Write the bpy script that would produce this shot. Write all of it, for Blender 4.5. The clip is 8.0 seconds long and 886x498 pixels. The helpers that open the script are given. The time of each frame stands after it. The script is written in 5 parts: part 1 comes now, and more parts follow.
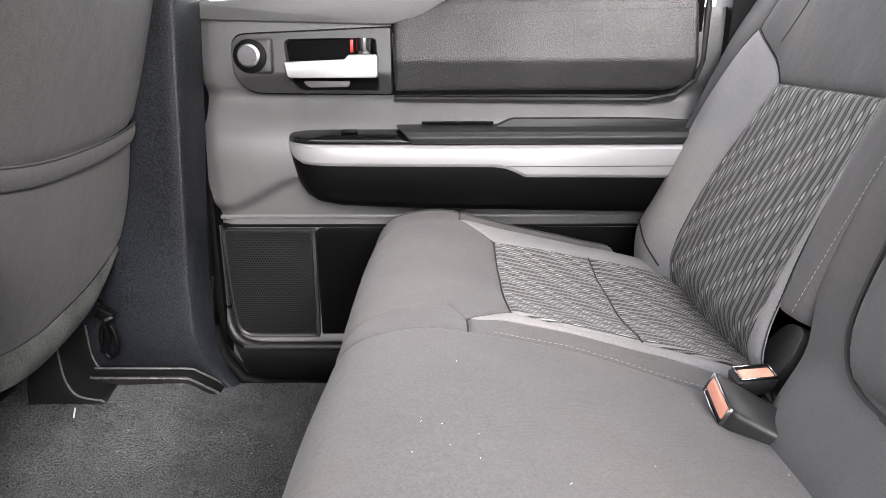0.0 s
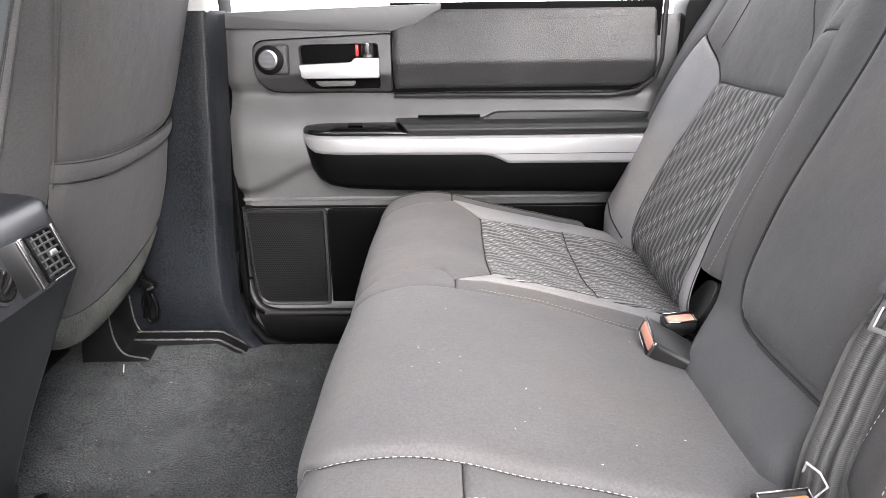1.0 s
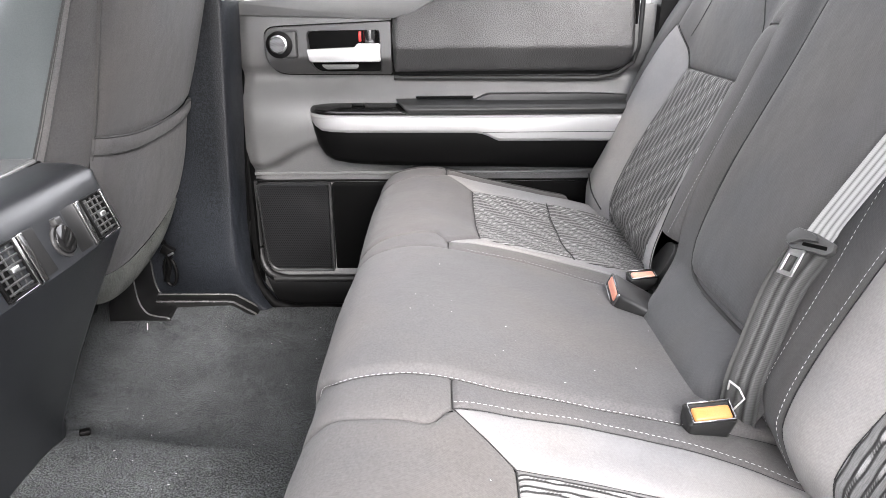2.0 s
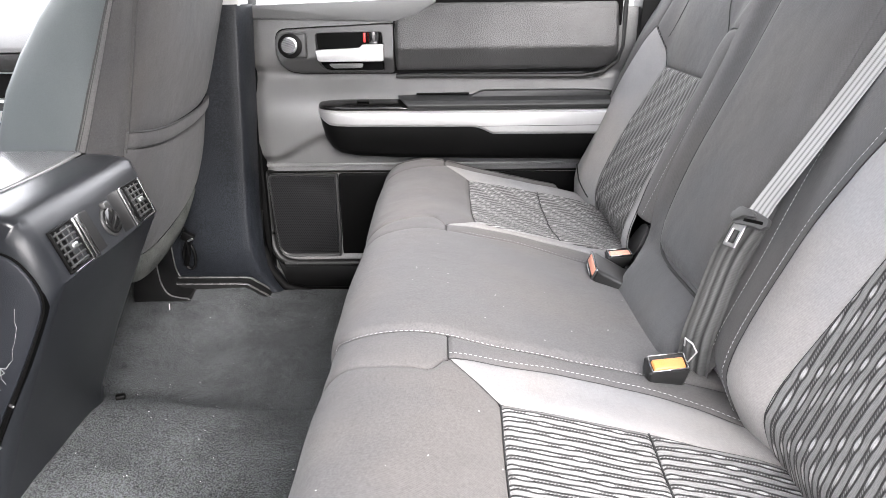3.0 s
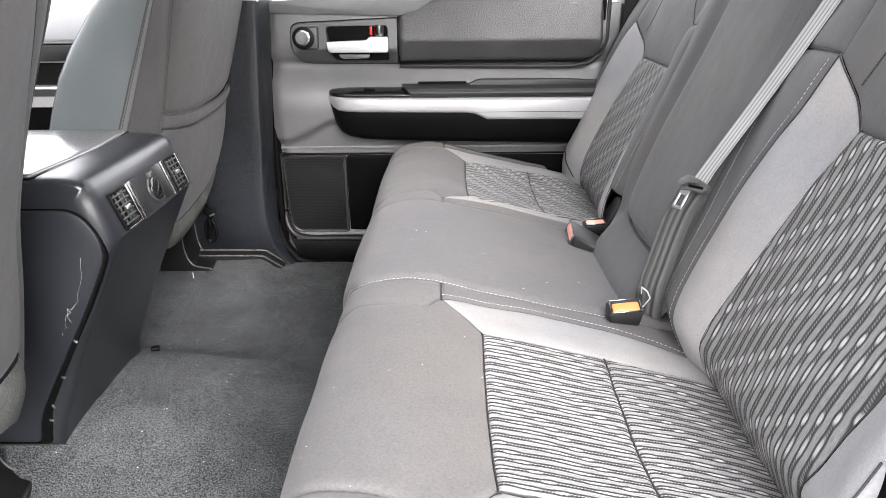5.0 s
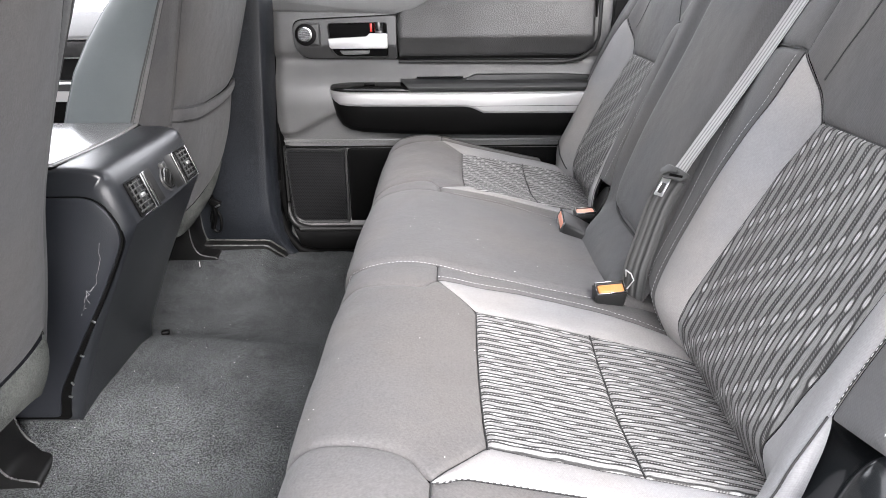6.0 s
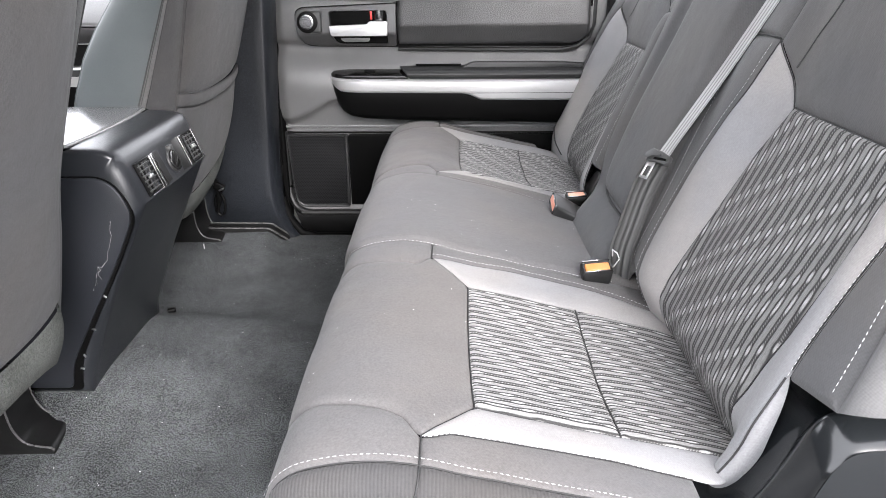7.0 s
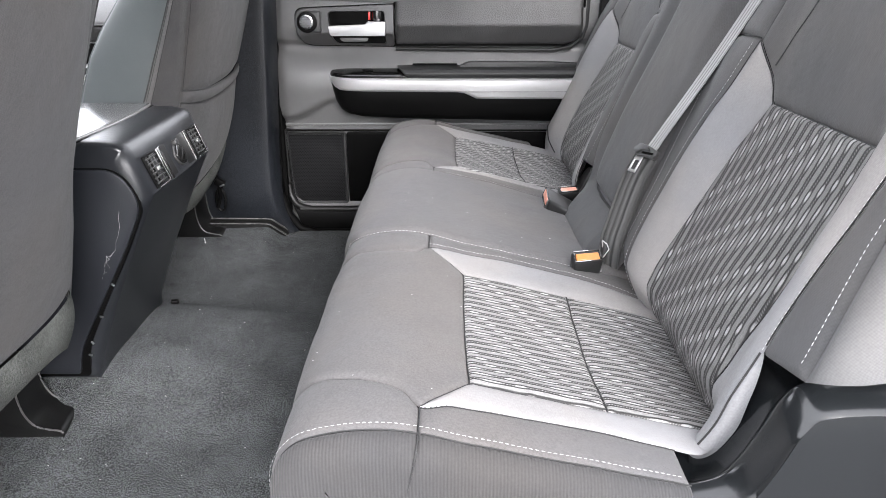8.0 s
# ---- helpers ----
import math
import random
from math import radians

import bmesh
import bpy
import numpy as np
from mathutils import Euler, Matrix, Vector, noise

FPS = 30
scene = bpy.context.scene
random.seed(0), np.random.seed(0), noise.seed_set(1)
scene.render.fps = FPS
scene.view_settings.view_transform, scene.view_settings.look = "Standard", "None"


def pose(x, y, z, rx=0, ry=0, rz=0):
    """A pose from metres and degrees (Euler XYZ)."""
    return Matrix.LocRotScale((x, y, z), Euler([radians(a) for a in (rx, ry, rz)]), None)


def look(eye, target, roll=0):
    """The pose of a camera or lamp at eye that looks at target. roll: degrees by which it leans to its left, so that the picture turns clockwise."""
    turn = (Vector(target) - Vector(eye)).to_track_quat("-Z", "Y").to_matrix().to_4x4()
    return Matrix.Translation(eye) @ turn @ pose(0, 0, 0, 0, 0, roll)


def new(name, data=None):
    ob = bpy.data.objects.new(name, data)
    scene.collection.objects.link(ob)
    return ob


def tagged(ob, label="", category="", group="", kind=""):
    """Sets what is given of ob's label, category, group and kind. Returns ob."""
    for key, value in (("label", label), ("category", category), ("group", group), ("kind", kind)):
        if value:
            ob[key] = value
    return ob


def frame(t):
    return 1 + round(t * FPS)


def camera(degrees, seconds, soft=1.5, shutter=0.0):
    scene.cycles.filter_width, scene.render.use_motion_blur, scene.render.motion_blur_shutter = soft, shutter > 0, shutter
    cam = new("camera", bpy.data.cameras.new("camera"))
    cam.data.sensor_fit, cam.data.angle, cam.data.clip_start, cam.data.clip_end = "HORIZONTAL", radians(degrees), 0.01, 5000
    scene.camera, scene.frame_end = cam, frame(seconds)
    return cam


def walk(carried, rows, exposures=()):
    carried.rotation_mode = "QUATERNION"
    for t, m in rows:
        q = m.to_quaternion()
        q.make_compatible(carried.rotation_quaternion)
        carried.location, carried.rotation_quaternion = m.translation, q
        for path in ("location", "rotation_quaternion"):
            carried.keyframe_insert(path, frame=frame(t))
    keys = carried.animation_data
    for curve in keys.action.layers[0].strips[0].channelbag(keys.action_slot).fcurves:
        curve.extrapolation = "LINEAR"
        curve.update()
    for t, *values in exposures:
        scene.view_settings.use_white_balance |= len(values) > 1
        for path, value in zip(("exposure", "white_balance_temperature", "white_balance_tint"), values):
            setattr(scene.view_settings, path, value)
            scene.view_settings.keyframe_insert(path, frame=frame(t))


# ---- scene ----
cam = camera(65.7, 8.0, 0.62)
PATH = [
    (0, (-0.005, -0.467, 0.641), (-0.016, 1.444, 0.05), -0.2),
    (0.5, (0.003, -0.571, 0.663), (-0.011, 1.336, 0.06), -0.2),
    (1, (0.006, -0.658, 0.69), (-0.004, 1.236, 0.047), -0.7),
    (1.5, (0.011, -0.729, 0.701), (0.005, 1.152, 0.022), -0.4),
    (2.8, (0.01, -0.9, 0.729), (0.013, 0.972, 0.024), -0.5),
    (3, (0.015, -0.924, 0.734), (0.011, 0.946, 0.024), -0.6),
    (3.5, (0.023, -0.977, 0.743), (0.008, 0.892, 0.031), -0.4),
    (4, (0.027, -1.021, 0.75), (0.008, 0.847, 0.034), -0.6),
    (4.5, (0.029, -1.057, 0.749), (0.01, 0.806, 0.02), -0.6),
    (5.8, (0.029, -1.151, 0.756), (0.02, 0.709, 0.023), -0.2),
    (6, (0.035, -1.162, 0.759), (0.02, 0.695, 0.015), -0.5),
    (6.5, (0.041, -1.188, 0.763), (0.023, 0.662, 0.004), -0.4),
    (7, (0.047, -1.217, 0.764), (0.027, 0.628, -0.01), -0.3),
    (7.5, (0.048, -1.243, 0.765), (0.024, 0.6, -0.011), -0.2),
    (8, (0.045, -1.267, 0.763), (0.039, 0.58, -0.005), -0.0),
]
walk(cam, [(t, look(eye, target, roll)) for t, eye, target, roll in PATH], [(0.0, 3.05, 6550, 15), (2.8, 3.2, 6480, 14), (3.5, 3.05, 6480, 14), (4.5, 3.03, 6500, 14), (6.0, 2.87, 6430, 14), (7.0, 2.83, 6380, 13.8), (8.0, 2.68, 6340, 13.6)])

# ---- daylight: bright overcast sky and a soft sun ----
world = bpy.data.worlds.new("sky")
scene.world = world
world.use_nodes = True
wn, wl = world.node_tree.nodes, world.node_tree.links
sky = wn.new("ShaderNodeTexSky")
sky.sky_type, sky.sun_disc = "NISHITA", False
sky.sun_elevation, sky.sun_rotation = radians(27.5), radians(159.5)
cloud = wn.new("ShaderNodeHueSaturation")
cloud.inputs["Saturation"].default_value = 0.25
wl.new(sky.outputs[0], cloud.inputs["Color"])
haze = wn.new("ShaderNodeMixRGB")
haze.inputs[0].default_value = 0.6
haze.inputs[2].default_value = (7.4, 7.5, 7.6, 1)
wl.new(cloud.outputs[0], haze.inputs[1])
wl.new(haze.outputs[0], wn["Background"].inputs["Color"])
wn["Background"].inputs["Strength"].default_value = 0.15
sun_data = bpy.data.lights.new("sun", "SUN")
sun_data.energy, sun_data.angle, sun_data.color = 1.08, radians(25), (1.0, 0.97, 0.93)
sun = new("sun", sun_data)
sun.matrix_world = look((1.35, -3.6, 2.3), (0, 0, 0.3))


# ---- materials ----
def material(name, rough=0.6, metal=0.0, spec=0.5):
    m = bpy.data.materials.new(name)
    m.use_nodes = True
    b = m.node_tree.nodes["Principled BSDF"]
    b.inputs["Roughness"].default_value, b.inputs["Metallic"].default_value = rough, metal
    b.inputs["Specular IOR Level"].default_value = spec
    return m, m.node_tree.nodes, m.node_tree.links, b


def math_node(nt, op, a, b=None, c=None):
    n = nt.nodes.new("ShaderNodeMath")
    n.operation = op
    for k, v in enumerate((a, b, c)):
        if v is None:
            continue
        if isinstance(v, (int, float)):
            n.inputs[k].default_value = v
        else:
            nt.links.new(v, n.inputs[k])
    return n.outputs[0]


def surface(name, dark, light, rough=0.6, metal=0.0, spec=0.5, grain=900.0, bump=0.15, big=7.0, depth=0.001, rough_var=0.1, voronoi=False, speck=0.45):
    """A plain material with fine grain in the relief and slow stains in the colour."""
    m, n, l, b = material(name, rough, metal, spec)
    co = n.new("ShaderNodeTexCoord").outputs["Object"]
    slow = n.new("ShaderNodeTexNoise")
    slow.inputs["Scale"].default_value, slow.inputs["Detail"].default_value = big, 5
    l.new(co, slow.inputs["Vector"])
    if voronoi:
        fine = n.new("ShaderNodeTexVoronoi")
        fine.inputs["Scale"].default_value = grain
        fine_out = fine.outputs["Distance"]
    else:
        fine = n.new("ShaderNodeTexNoise")
        fine.inputs["Scale"].default_value, fine.inputs["Detail"].default_value = grain, 2
        fine_out = fine.outputs["Fac"]
    l.new(co, fine.inputs["Vector"])
    mixed = math_node(m.node_tree, "MULTIPLY_ADD", fine_out, speck, math_node(m.node_tree, "MULTIPLY_ADD", slow.outputs["Fac"], 0.6, (0.45 - speck) * 0.5))
    ramp = n.new("ShaderNodeValToRGB")
    ramp.color_ramp.elements[0].position, ramp.color_ramp.elements[1].position = 0.3, 0.75
    ramp.color_ramp.elements[0].color, ramp.color_ramp.elements[1].color = (*dark, 1), (*light, 1)
    l.new(mixed, ramp.inputs["Fac"])
    l.new(ramp.outputs["Color"], b.inputs["Base Color"])
    l.new(math_node(m.node_tree, "MULTIPLY_ADD", slow.outputs["Fac"], rough_var, rough - rough_var / 2), b.inputs["Roughness"])
    if bump:
        r = n.new("ShaderNodeBump")
        r.inputs["Strength"].default_value, r.inputs["Distance"].default_value = bump, depth
        l.new(fine_out, r.inputs["Height"])
        l.new(r.outputs["Normal"], b.inputs["Normal"])
    return m


def grey(v, warm=0.0):
    return (v * (1 + warm), v, v * (1 - warm * 0.4))


def cloth(name, v, warm=0.02, sheen=0.08, weave=0.0022, ribs=False, fuzzy=0.75):
    """Woven seat fabric: a fine twill of threads, set in metres by the panel's UV, with slow soiling."""
    m, n, l, b = material(name, 0.85, 0.0, 0.25)
    nt = m.node_tree
    uv = n.new("ShaderNodeUVMap").outputs["UV"]
    sep = n.new("ShaderNodeSeparateXYZ")
    l.new(uv, sep.inputs[0])
    k = 2 * math.pi / weave
    a = math_node(nt, "SINE", math_node(nt, "MULTIPLY", math_node(nt, "ADD", sep.outputs[0], math_node(nt, "MULTIPLY", sep.outputs[1], 0.4)), k))
    c = math_node(nt, "SINE", math_node(nt, "MULTIPLY", sep.outputs[1], k * 0.8))
    if ribs:
        a = 1.0
    thread = math_node(nt, "MULTIPLY_ADD", math_node(nt, "MULTIPLY", a, c), 0.5, 0.5)
    co = n.new("ShaderNodeTexCoord").outputs["Object"]
    slow = n.new("ShaderNodeTexNoise")
    slow.inputs["Scale"].default_value, slow.inputs["Detail"].default_value, slow.inputs["Roughness"].default_value = 6, 6, 0.65
    l.new(co, slow.inputs["Vector"])
    fuzz = n.new("ShaderNodeTexNoise")
    fuzz.inputs["Scale"].default_value, fuzz.inputs["Detail"].default_value = 380, 5
    l.new(co, fuzz.inputs["Vector"])
    f = math_node(nt, "MULTIPLY_ADD", thread, 0.22 if ribs else 0.12, math_node(nt, "MULTIPLY_ADD", slow.outputs["Fac"], 0.45, math_node(nt, "MULTIPLY_ADD", fuzz.outputs["Fac"], fuzzy, 0.21 - fuzzy / 2)))
    ramp = n.new("ShaderNodeValToRGB")
    ramp.color_ramp.elements[0].position, ramp.color_ramp.elements[1].position = 0.2, 0.8
    ramp.color_ramp.elements[0].color, ramp.color_ramp.elements[1].color = (*grey(v * 0.68, warm), 1), (*grey(v * 1.3, warm), 1)
    l.new(f, ramp.inputs["Fac"])
    worn = n.new("ShaderNodeTexNoise")
    worn.inputs["Scale"].default_value, worn.inputs["Detail"].default_value = 4.5, 4
    l.new(co, worn.inputs["Vector"])
    soil = n.new("ShaderNodeValToRGB")
    soil.color_ramp.elements[0].position, soil.color_ramp.elements[1].position = 0.38, 0.62
    soil.color_ramp.elements[0].color, soil.color_ramp.elements[1].color = (0.94, 0.95, 0.98, 1), (1.07, 1.03, 1.0, 1)
    l.new(worn.outputs["Fac"], soil.inputs["Fac"])
    dyed = n.new("ShaderNodeMixRGB")
    dyed.blend_type = "MULTIPLY"
    dyed.inputs[0].default_value = 1.0
    l.new(ramp.outputs["Color"], dyed.inputs[1])
    l.new(soil.outputs["Color"], dyed.inputs[2])
    l.new(dyed.outputs["Color"], b.inputs["Base Color"])
    pucker = n.new("ShaderNodeTexNoise")
    pucker.inputs["Scale"].default_value, pucker.inputs["Detail"].default_value = 26, 3
    l.new(co, pucker.inputs["Vector"])
    soft_folds = n.new("ShaderNodeBump")
    soft_folds.inputs["Strength"].default_value, soft_folds.inputs["Distance"].default_value = 0.35, 0.006
    l.new(pucker.outputs["Fac"], soft_folds.inputs["Height"])
    b.inputs["Sheen Weight"].default_value, b.inputs["Sheen Roughness"].default_value = sheen, 0.5
    r = n.new("ShaderNodeBump")
    r.inputs["Strength"].default_value, r.inputs["Distance"].default_value = 0.5, 0.0006
    l.new(math_node(nt, "MULTIPLY_ADD", thread, 1.0 if ribs else 0.3, fuzz.outputs["Fac"]), r.inputs["Height"])
    l.new(soft_folds.outputs["Normal"], r.inputs["Normal"])
    l.new(r.outputs["Normal"], b.inputs["Normal"])
    return m


def knit(name, pale, rib, cord, groove, pitch, wall):
    """Knit of the seat inserts: ribs with dark grooves between; every second rib is twisted and opens into pale lozenges, long and short by turns, in slanting rows."""
    m, n, l, b = material(name, 0.8, 0.0, 0.3)
    nt = m.node_tree
    mul, add, sub = (lambda x, y: math_node(nt, "MULTIPLY", x, y)), (lambda x, y: math_node(nt, "ADD", x, y)), (lambda x, y: math_node(nt, "SUBTRACT", x, y))
    uv = n.new("ShaderNodeUVMap").outputs["UV"]
    wob = n.new("ShaderNodeTexNoise")
    wob.inputs["Scale"].default_value, wob.inputs["Detail"].default_value = 22, 3
    l.new(uv, wob.inputs["Vector"])
    sep = n.new("ShaderNodeSeparateXYZ")
    l.new(uv, sep.inputs[0])
    X = math_node(nt, "MULTIPLY_ADD", wob.outputs["Fac"], 0.0022, sep.outputs[0])
    cols = math_node(nt, "DIVIDE", X, pitch)
    col = math_node(nt, "FLOOR", cols)
    c = math_node(nt, "ABSOLUTE", sub(math_node(nt, "FRACT", cols), 0.5))
    rows = math_node(nt, "DIVIDE", math_node(nt, "MULTIPLY_ADD", add(col, 0.5), -0.8 * pitch, sep.outputs[1]), 0.096)

    def lens(at, half):
        """1 at the middle of a lozenge, 0 at its ends."""
        d = math_node(nt, "DIVIDE", sub(math_node(nt, "FRACT", sub(rows, at)), 0.5), half)
        return math_node(nt, "MAXIMUM", sub(1.0, mul(d, d)), 0.0)
    short, long_one = lens(0.05, 0.10), lens(0.685, 0.19)
    full = math_node(nt, "MAXIMUM", short, mul(long_one, 0.85))
    edge = math_node(nt, "MULTIPLY_ADD", math_node(nt, "POWER", full, 1.5), 0.065, 0.165)
    away = math_node(nt, "ABSOLUTE", sub(c, edge))
    body = n.new("ShaderNodeMapRange")
    body.interpolation_type = "SMOOTHSTEP"
    body.inputs["From Min"].default_value, body.inputs["From Max"].default_value = wall * 0.2, wall
    l.new(away, body.inputs["Value"])
    inside = math_node(nt, "LESS_THAN", c, edge)
    twist = math_node(nt, "MULTIPLY_ADD", math_node(nt, "SINE", mul(add(sep.outputs[1], mul(X, 0.7)), 2 * math.pi / 0.0036)), 0.5, 0.5)
    fuzz = n.new("ShaderNodeTexNoise")
    fuzz.inputs["Scale"].default_value, fuzz.inputs["Detail"].default_value = 650, 4
    l.new(uv, fuzz.inputs["Vector"])
    pick = n.new("ShaderNodeMapRange")
    pick.interpolation_type = "SMOOTHSTEP"
    pick.inputs["From Min"].default_value, pick.inputs["From Max"].default_value = 0.15, 1.0
    l.new(mul(full, inside), pick.inputs["Value"])
    corded = math_node(nt, "MULTIPLY_ADD", math_node(nt, "POWER", twist, 2.0), cord * 1.1, cord * 0.62)
    plain = add(rib, mul(inside, sub(corded, rib)))
    streak = n.new("ShaderNodeTexNoise")
    streak.inputs["Scale"].default_value, streak.inputs["Detail"].default_value = 1.0, 3
    stretch = n.new("ShaderNodeCombineXYZ")
    l.new(mul(X, 900.0), stretch.inputs[0])
    l.new(mul(sep.outputs[1], 90.0), stretch.inputs[1])
    l.new(stretch.outputs[0], streak.inputs["Vector"])
    fine = math_node(nt, "MULTIPLY_ADD", streak.outputs["Fac"], 1.1, math_node(nt, "MULTIPLY_ADD", fuzz.outputs["Fac"], 0.4, 0.25))
    tone = mul(add(plain, mul(pick.outputs["Result"], sub(pale, plain))), fine)
    value = add(mul(body.outputs["Result"], sub(tone, groove)), groove)
    tint = n.new("ShaderNodeCombineColor")
    for k, f in enumerate((1.01, 1.0, 0.98)):
        l.new(mul(value, f), tint.inputs[k])
    l.new(tint.outputs[0], b.inputs["Base Color"])
    r = n.new("ShaderNodeBump")
    r.inputs["Strength"].default_value, r.inputs["Distance"].default_value = 0.8, 0.0016
    l.new(add(body.outputs["Result"], add(mul(pick.outputs["Result"], 0.5), mul(mul(twist, inside), 0.25))), r.inputs["Height"])
    l.new(r.outputs["Normal"], b.inputs["Normal"])
    return m


def carpet_material():
    m, n, l, b = material("carpet", 0.95, 0.0, 0.1)
    nt = m.node_tree
    co = n.new("ShaderNodeTexCoord").outputs["Object"]
    tuft = n.new("ShaderNodeTexNoise")
    tuft.inputs["Scale"].default_value, tuft.inputs["Detail"].default_value, tuft.inputs["Roughness"].default_value = 440, 2, 0.7
    slow = n.new("ShaderNodeTexNoise")
    slow.inputs["Scale"].default_value, slow.inputs["Detail"].default_value, slow.inputs["Roughness"].default_value = 9, 6, 0.7
    hue = n.new("ShaderNodeTexNoise")
    hue.inputs["Scale"].default_value, hue.inputs["Detail"].default_value = 120, 4
    for q in (tuft, slow, hue):
        l.new(co, q.inputs["Vector"])
    f = math_node(nt, "MULTIPLY_ADD", tuft.outputs["Fac"], 1.0, math_node(nt, "MULTIPLY_ADD", slow.outputs["Fac"], 0.26, -0.13))
    ramp = n.new("ShaderNodeValToRGB")
    e = ramp.color_ramp.elements
    e[0].position, e[1].position = 0.39, 0.64
    e[0].color, e[1].color = (0.014, 0.0152, 0.0155, 1), (0.118, 0.125, 0.1265, 1)
    l.new(f, ramp.inputs["Fac"])
    cool = n.new("ShaderNodeMixRGB")
    cool.blend_type = "MULTIPLY"
    cool.inputs[0].default_value = 1.0
    dye = n.new("ShaderNodeValToRGB")
    dye.color_ramp.elements[0].position, dye.color_ramp.elements[1].position = 0.35, 0.65
    dye.color_ramp.elements[0].color, dye.color_ramp.elements[1].color = (0.96, 1.0, 0.95, 1), (1.0, 0.97, 1.03, 1)
    l.new(hue.outputs["Fac"], dye.inputs["Fac"])
    l.new(ramp.outputs["Color"], cool.inputs[1])
    l.new(dye.outputs["Color"], cool.inputs[2])
    l.new(cool.outputs["Color"], b.inputs["Base Color"])
    r = n.new("ShaderNodeBump")
    r.inputs["Strength"].default_value, r.inputs["Distance"].default_value = 0.8, 0.003
    l.new(tuft.outputs["Fac"], r.inputs["Height"])
    l.new(r.outputs["Normal"], b.inputs["Normal"])
    return m


def mesh_grille(name, pitch=0.0042, web=0.022):
    """Moulded speaker grille: a honeycomb of small holes as relief and dark hollows."""
    m, n, l, b = material(name, 0.5, 0.0, 0.04)
    nt = m.node_tree
    uv = n.new("ShaderNodeUVMap").outputs["UV"]
    sep = n.new("ShaderNodeSeparateXYZ")
    l.new(uv, sep.inputs[0])
    row = math_node(nt, "DIVIDE", sep.outputs[1], pitch * 0.866)
    odd = math_node(nt, "MODULO", math_node(nt, "FLOOR", row), 2.0)
    fx = math_node(nt, "SUBTRACT", math_node(nt, "FRACT", math_node(nt, "MULTIPLY_ADD", odd, 0.5, math_node(nt, "DIVIDE", sep.outputs[0], pitch))), 0.5)
    fy = math_node(nt, "MULTIPLY", math_node(nt, "SUBTRACT", math_node(nt, "FRACT", row), 0.5), 0.866)
    d = math_node(nt, "SQRT", math_node(nt, "ADD", math_node(nt, "MULTIPLY", fx, fx), math_node(nt, "MULTIPLY", fy, fy)))
    ramp = n.new("ShaderNodeValToRGB")
    e = ramp.color_ramp.elements
    e[0].position, e[1].position = 0.27, 0.36
    e[0].color, e[1].color = (0.002, 0.002, 0.002, 1), (web, web, web * 1.05, 1)
    l.new(d, ramp.inputs["Fac"])
    l.new(ramp.outputs["Color"], b.inputs["Base Color"])
    r = n.new("ShaderNodeBump")
    r.inputs["Strength"].default_value, r.inputs["Distance"].default_value = 0.6, 0.001
    l.new(ramp.outputs["Color"], r.inputs["Height"])
    l.new(r.outputs["Normal"], b.inputs["Normal"])
    return m


def webbing_material(name, v):
    """Belt webbing: a fine rib across and a few darker lines along it."""
    m, n, l, b = material(name, 0.55, 0.0, 0.4)
    nt = m.node_tree
    sep = n.new("ShaderNodeSeparateXYZ")
    l.new(n.new("ShaderNodeUVMap").outputs["UV"], sep.inputs[0])
    stripe = math_node(nt, "POWER", math_node(nt, "MULTIPLY_ADD", math_node(nt, "COSINE", math_node(nt, "MULTIPLY", sep.outputs[0], 2 * math.pi / 0.0105)), 0.5, 0.5), 0.45)
    rib = math_node(nt, "MULTIPLY_ADD", math_node(nt, "SINE", math_node(nt, "MULTIPLY", sep.outputs[1], 2 * math.pi / 0.002)), 0.5, 0.5)
    ramp = n.new("ShaderNodeValToRGB")
    e = ramp.color_ramp.elements
    e[0].position, e[1].position = 0.1, 0.9
    e[0].color, e[1].color = (v * 0.3, v * 0.3, v * 0.29, 1), (v, v, v * 0.97, 1)
    l.new(math_node(nt, "MULTIPLY_ADD", rib, 0.06, math_node(nt, "MULTIPLY", stripe, 0.88)), ramp.inputs["Fac"])
    l.new(ramp.outputs["Color"], b.inputs["Base Color"])
    r = n.new("ShaderNodeBump")
    r.inputs["Strength"].default_value, r.inputs["Distance"].default_value = 0.35, 0.0005
    l.new(math_node(nt, "ADD", stripe, rib), r.inputs["Height"])
    l.new(r.outputs["Normal"], b.inputs["Normal"])
    return m


M_DARK = cloth("dark_cloth", 0.088, 0.035)
M_LIGHT = cloth("light_cloth", 0.21, 0.015, fuzzy=0.4)
# one knit in two tones: cushions coloured as lit from above, backrests as shaded
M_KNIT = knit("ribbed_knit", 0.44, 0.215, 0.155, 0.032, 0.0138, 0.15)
M_KNIT_SHADED = knit("shaded_back_knit", 0.34, 0.155, 0.09, 0.030, 0.0158, 0.13)
M_SHELL = cloth("seat_back_cloth", 0.041, 0.02)
M_SIDE = surface("seat_side_vinyl", (0.050, 0.058, 0.060), (0.075, 0.084, 0.086), 0.45, 0, 0.5, 600, 0.2, 6, 0.0005)
M_ZIP = cloth("zip_band_cloth", 0.085, 0.03)
M_RIBBED = cloth("ribbed_side_cloth", 0.036, 0.02, 0.08, 0.0028, True, fuzzy=0.4)
M_FELT = surface("felt", (0.018, 0.0195, 0.0180), (0.135, 0.140, 0.130), 0.95, 0, 0.1, 330, 0.9, 12, 0.003)
M_CARPET = carpet_material()
M_THREAD = surface("thread", grey(0.34), grey(0.5), 0.7, 0, 0.3, 2000, 0)
M_THREAD_GREY = surface("grey_thread", grey(0.20), grey(0.30), 0.7, 0, 0.3, 2000, 0)
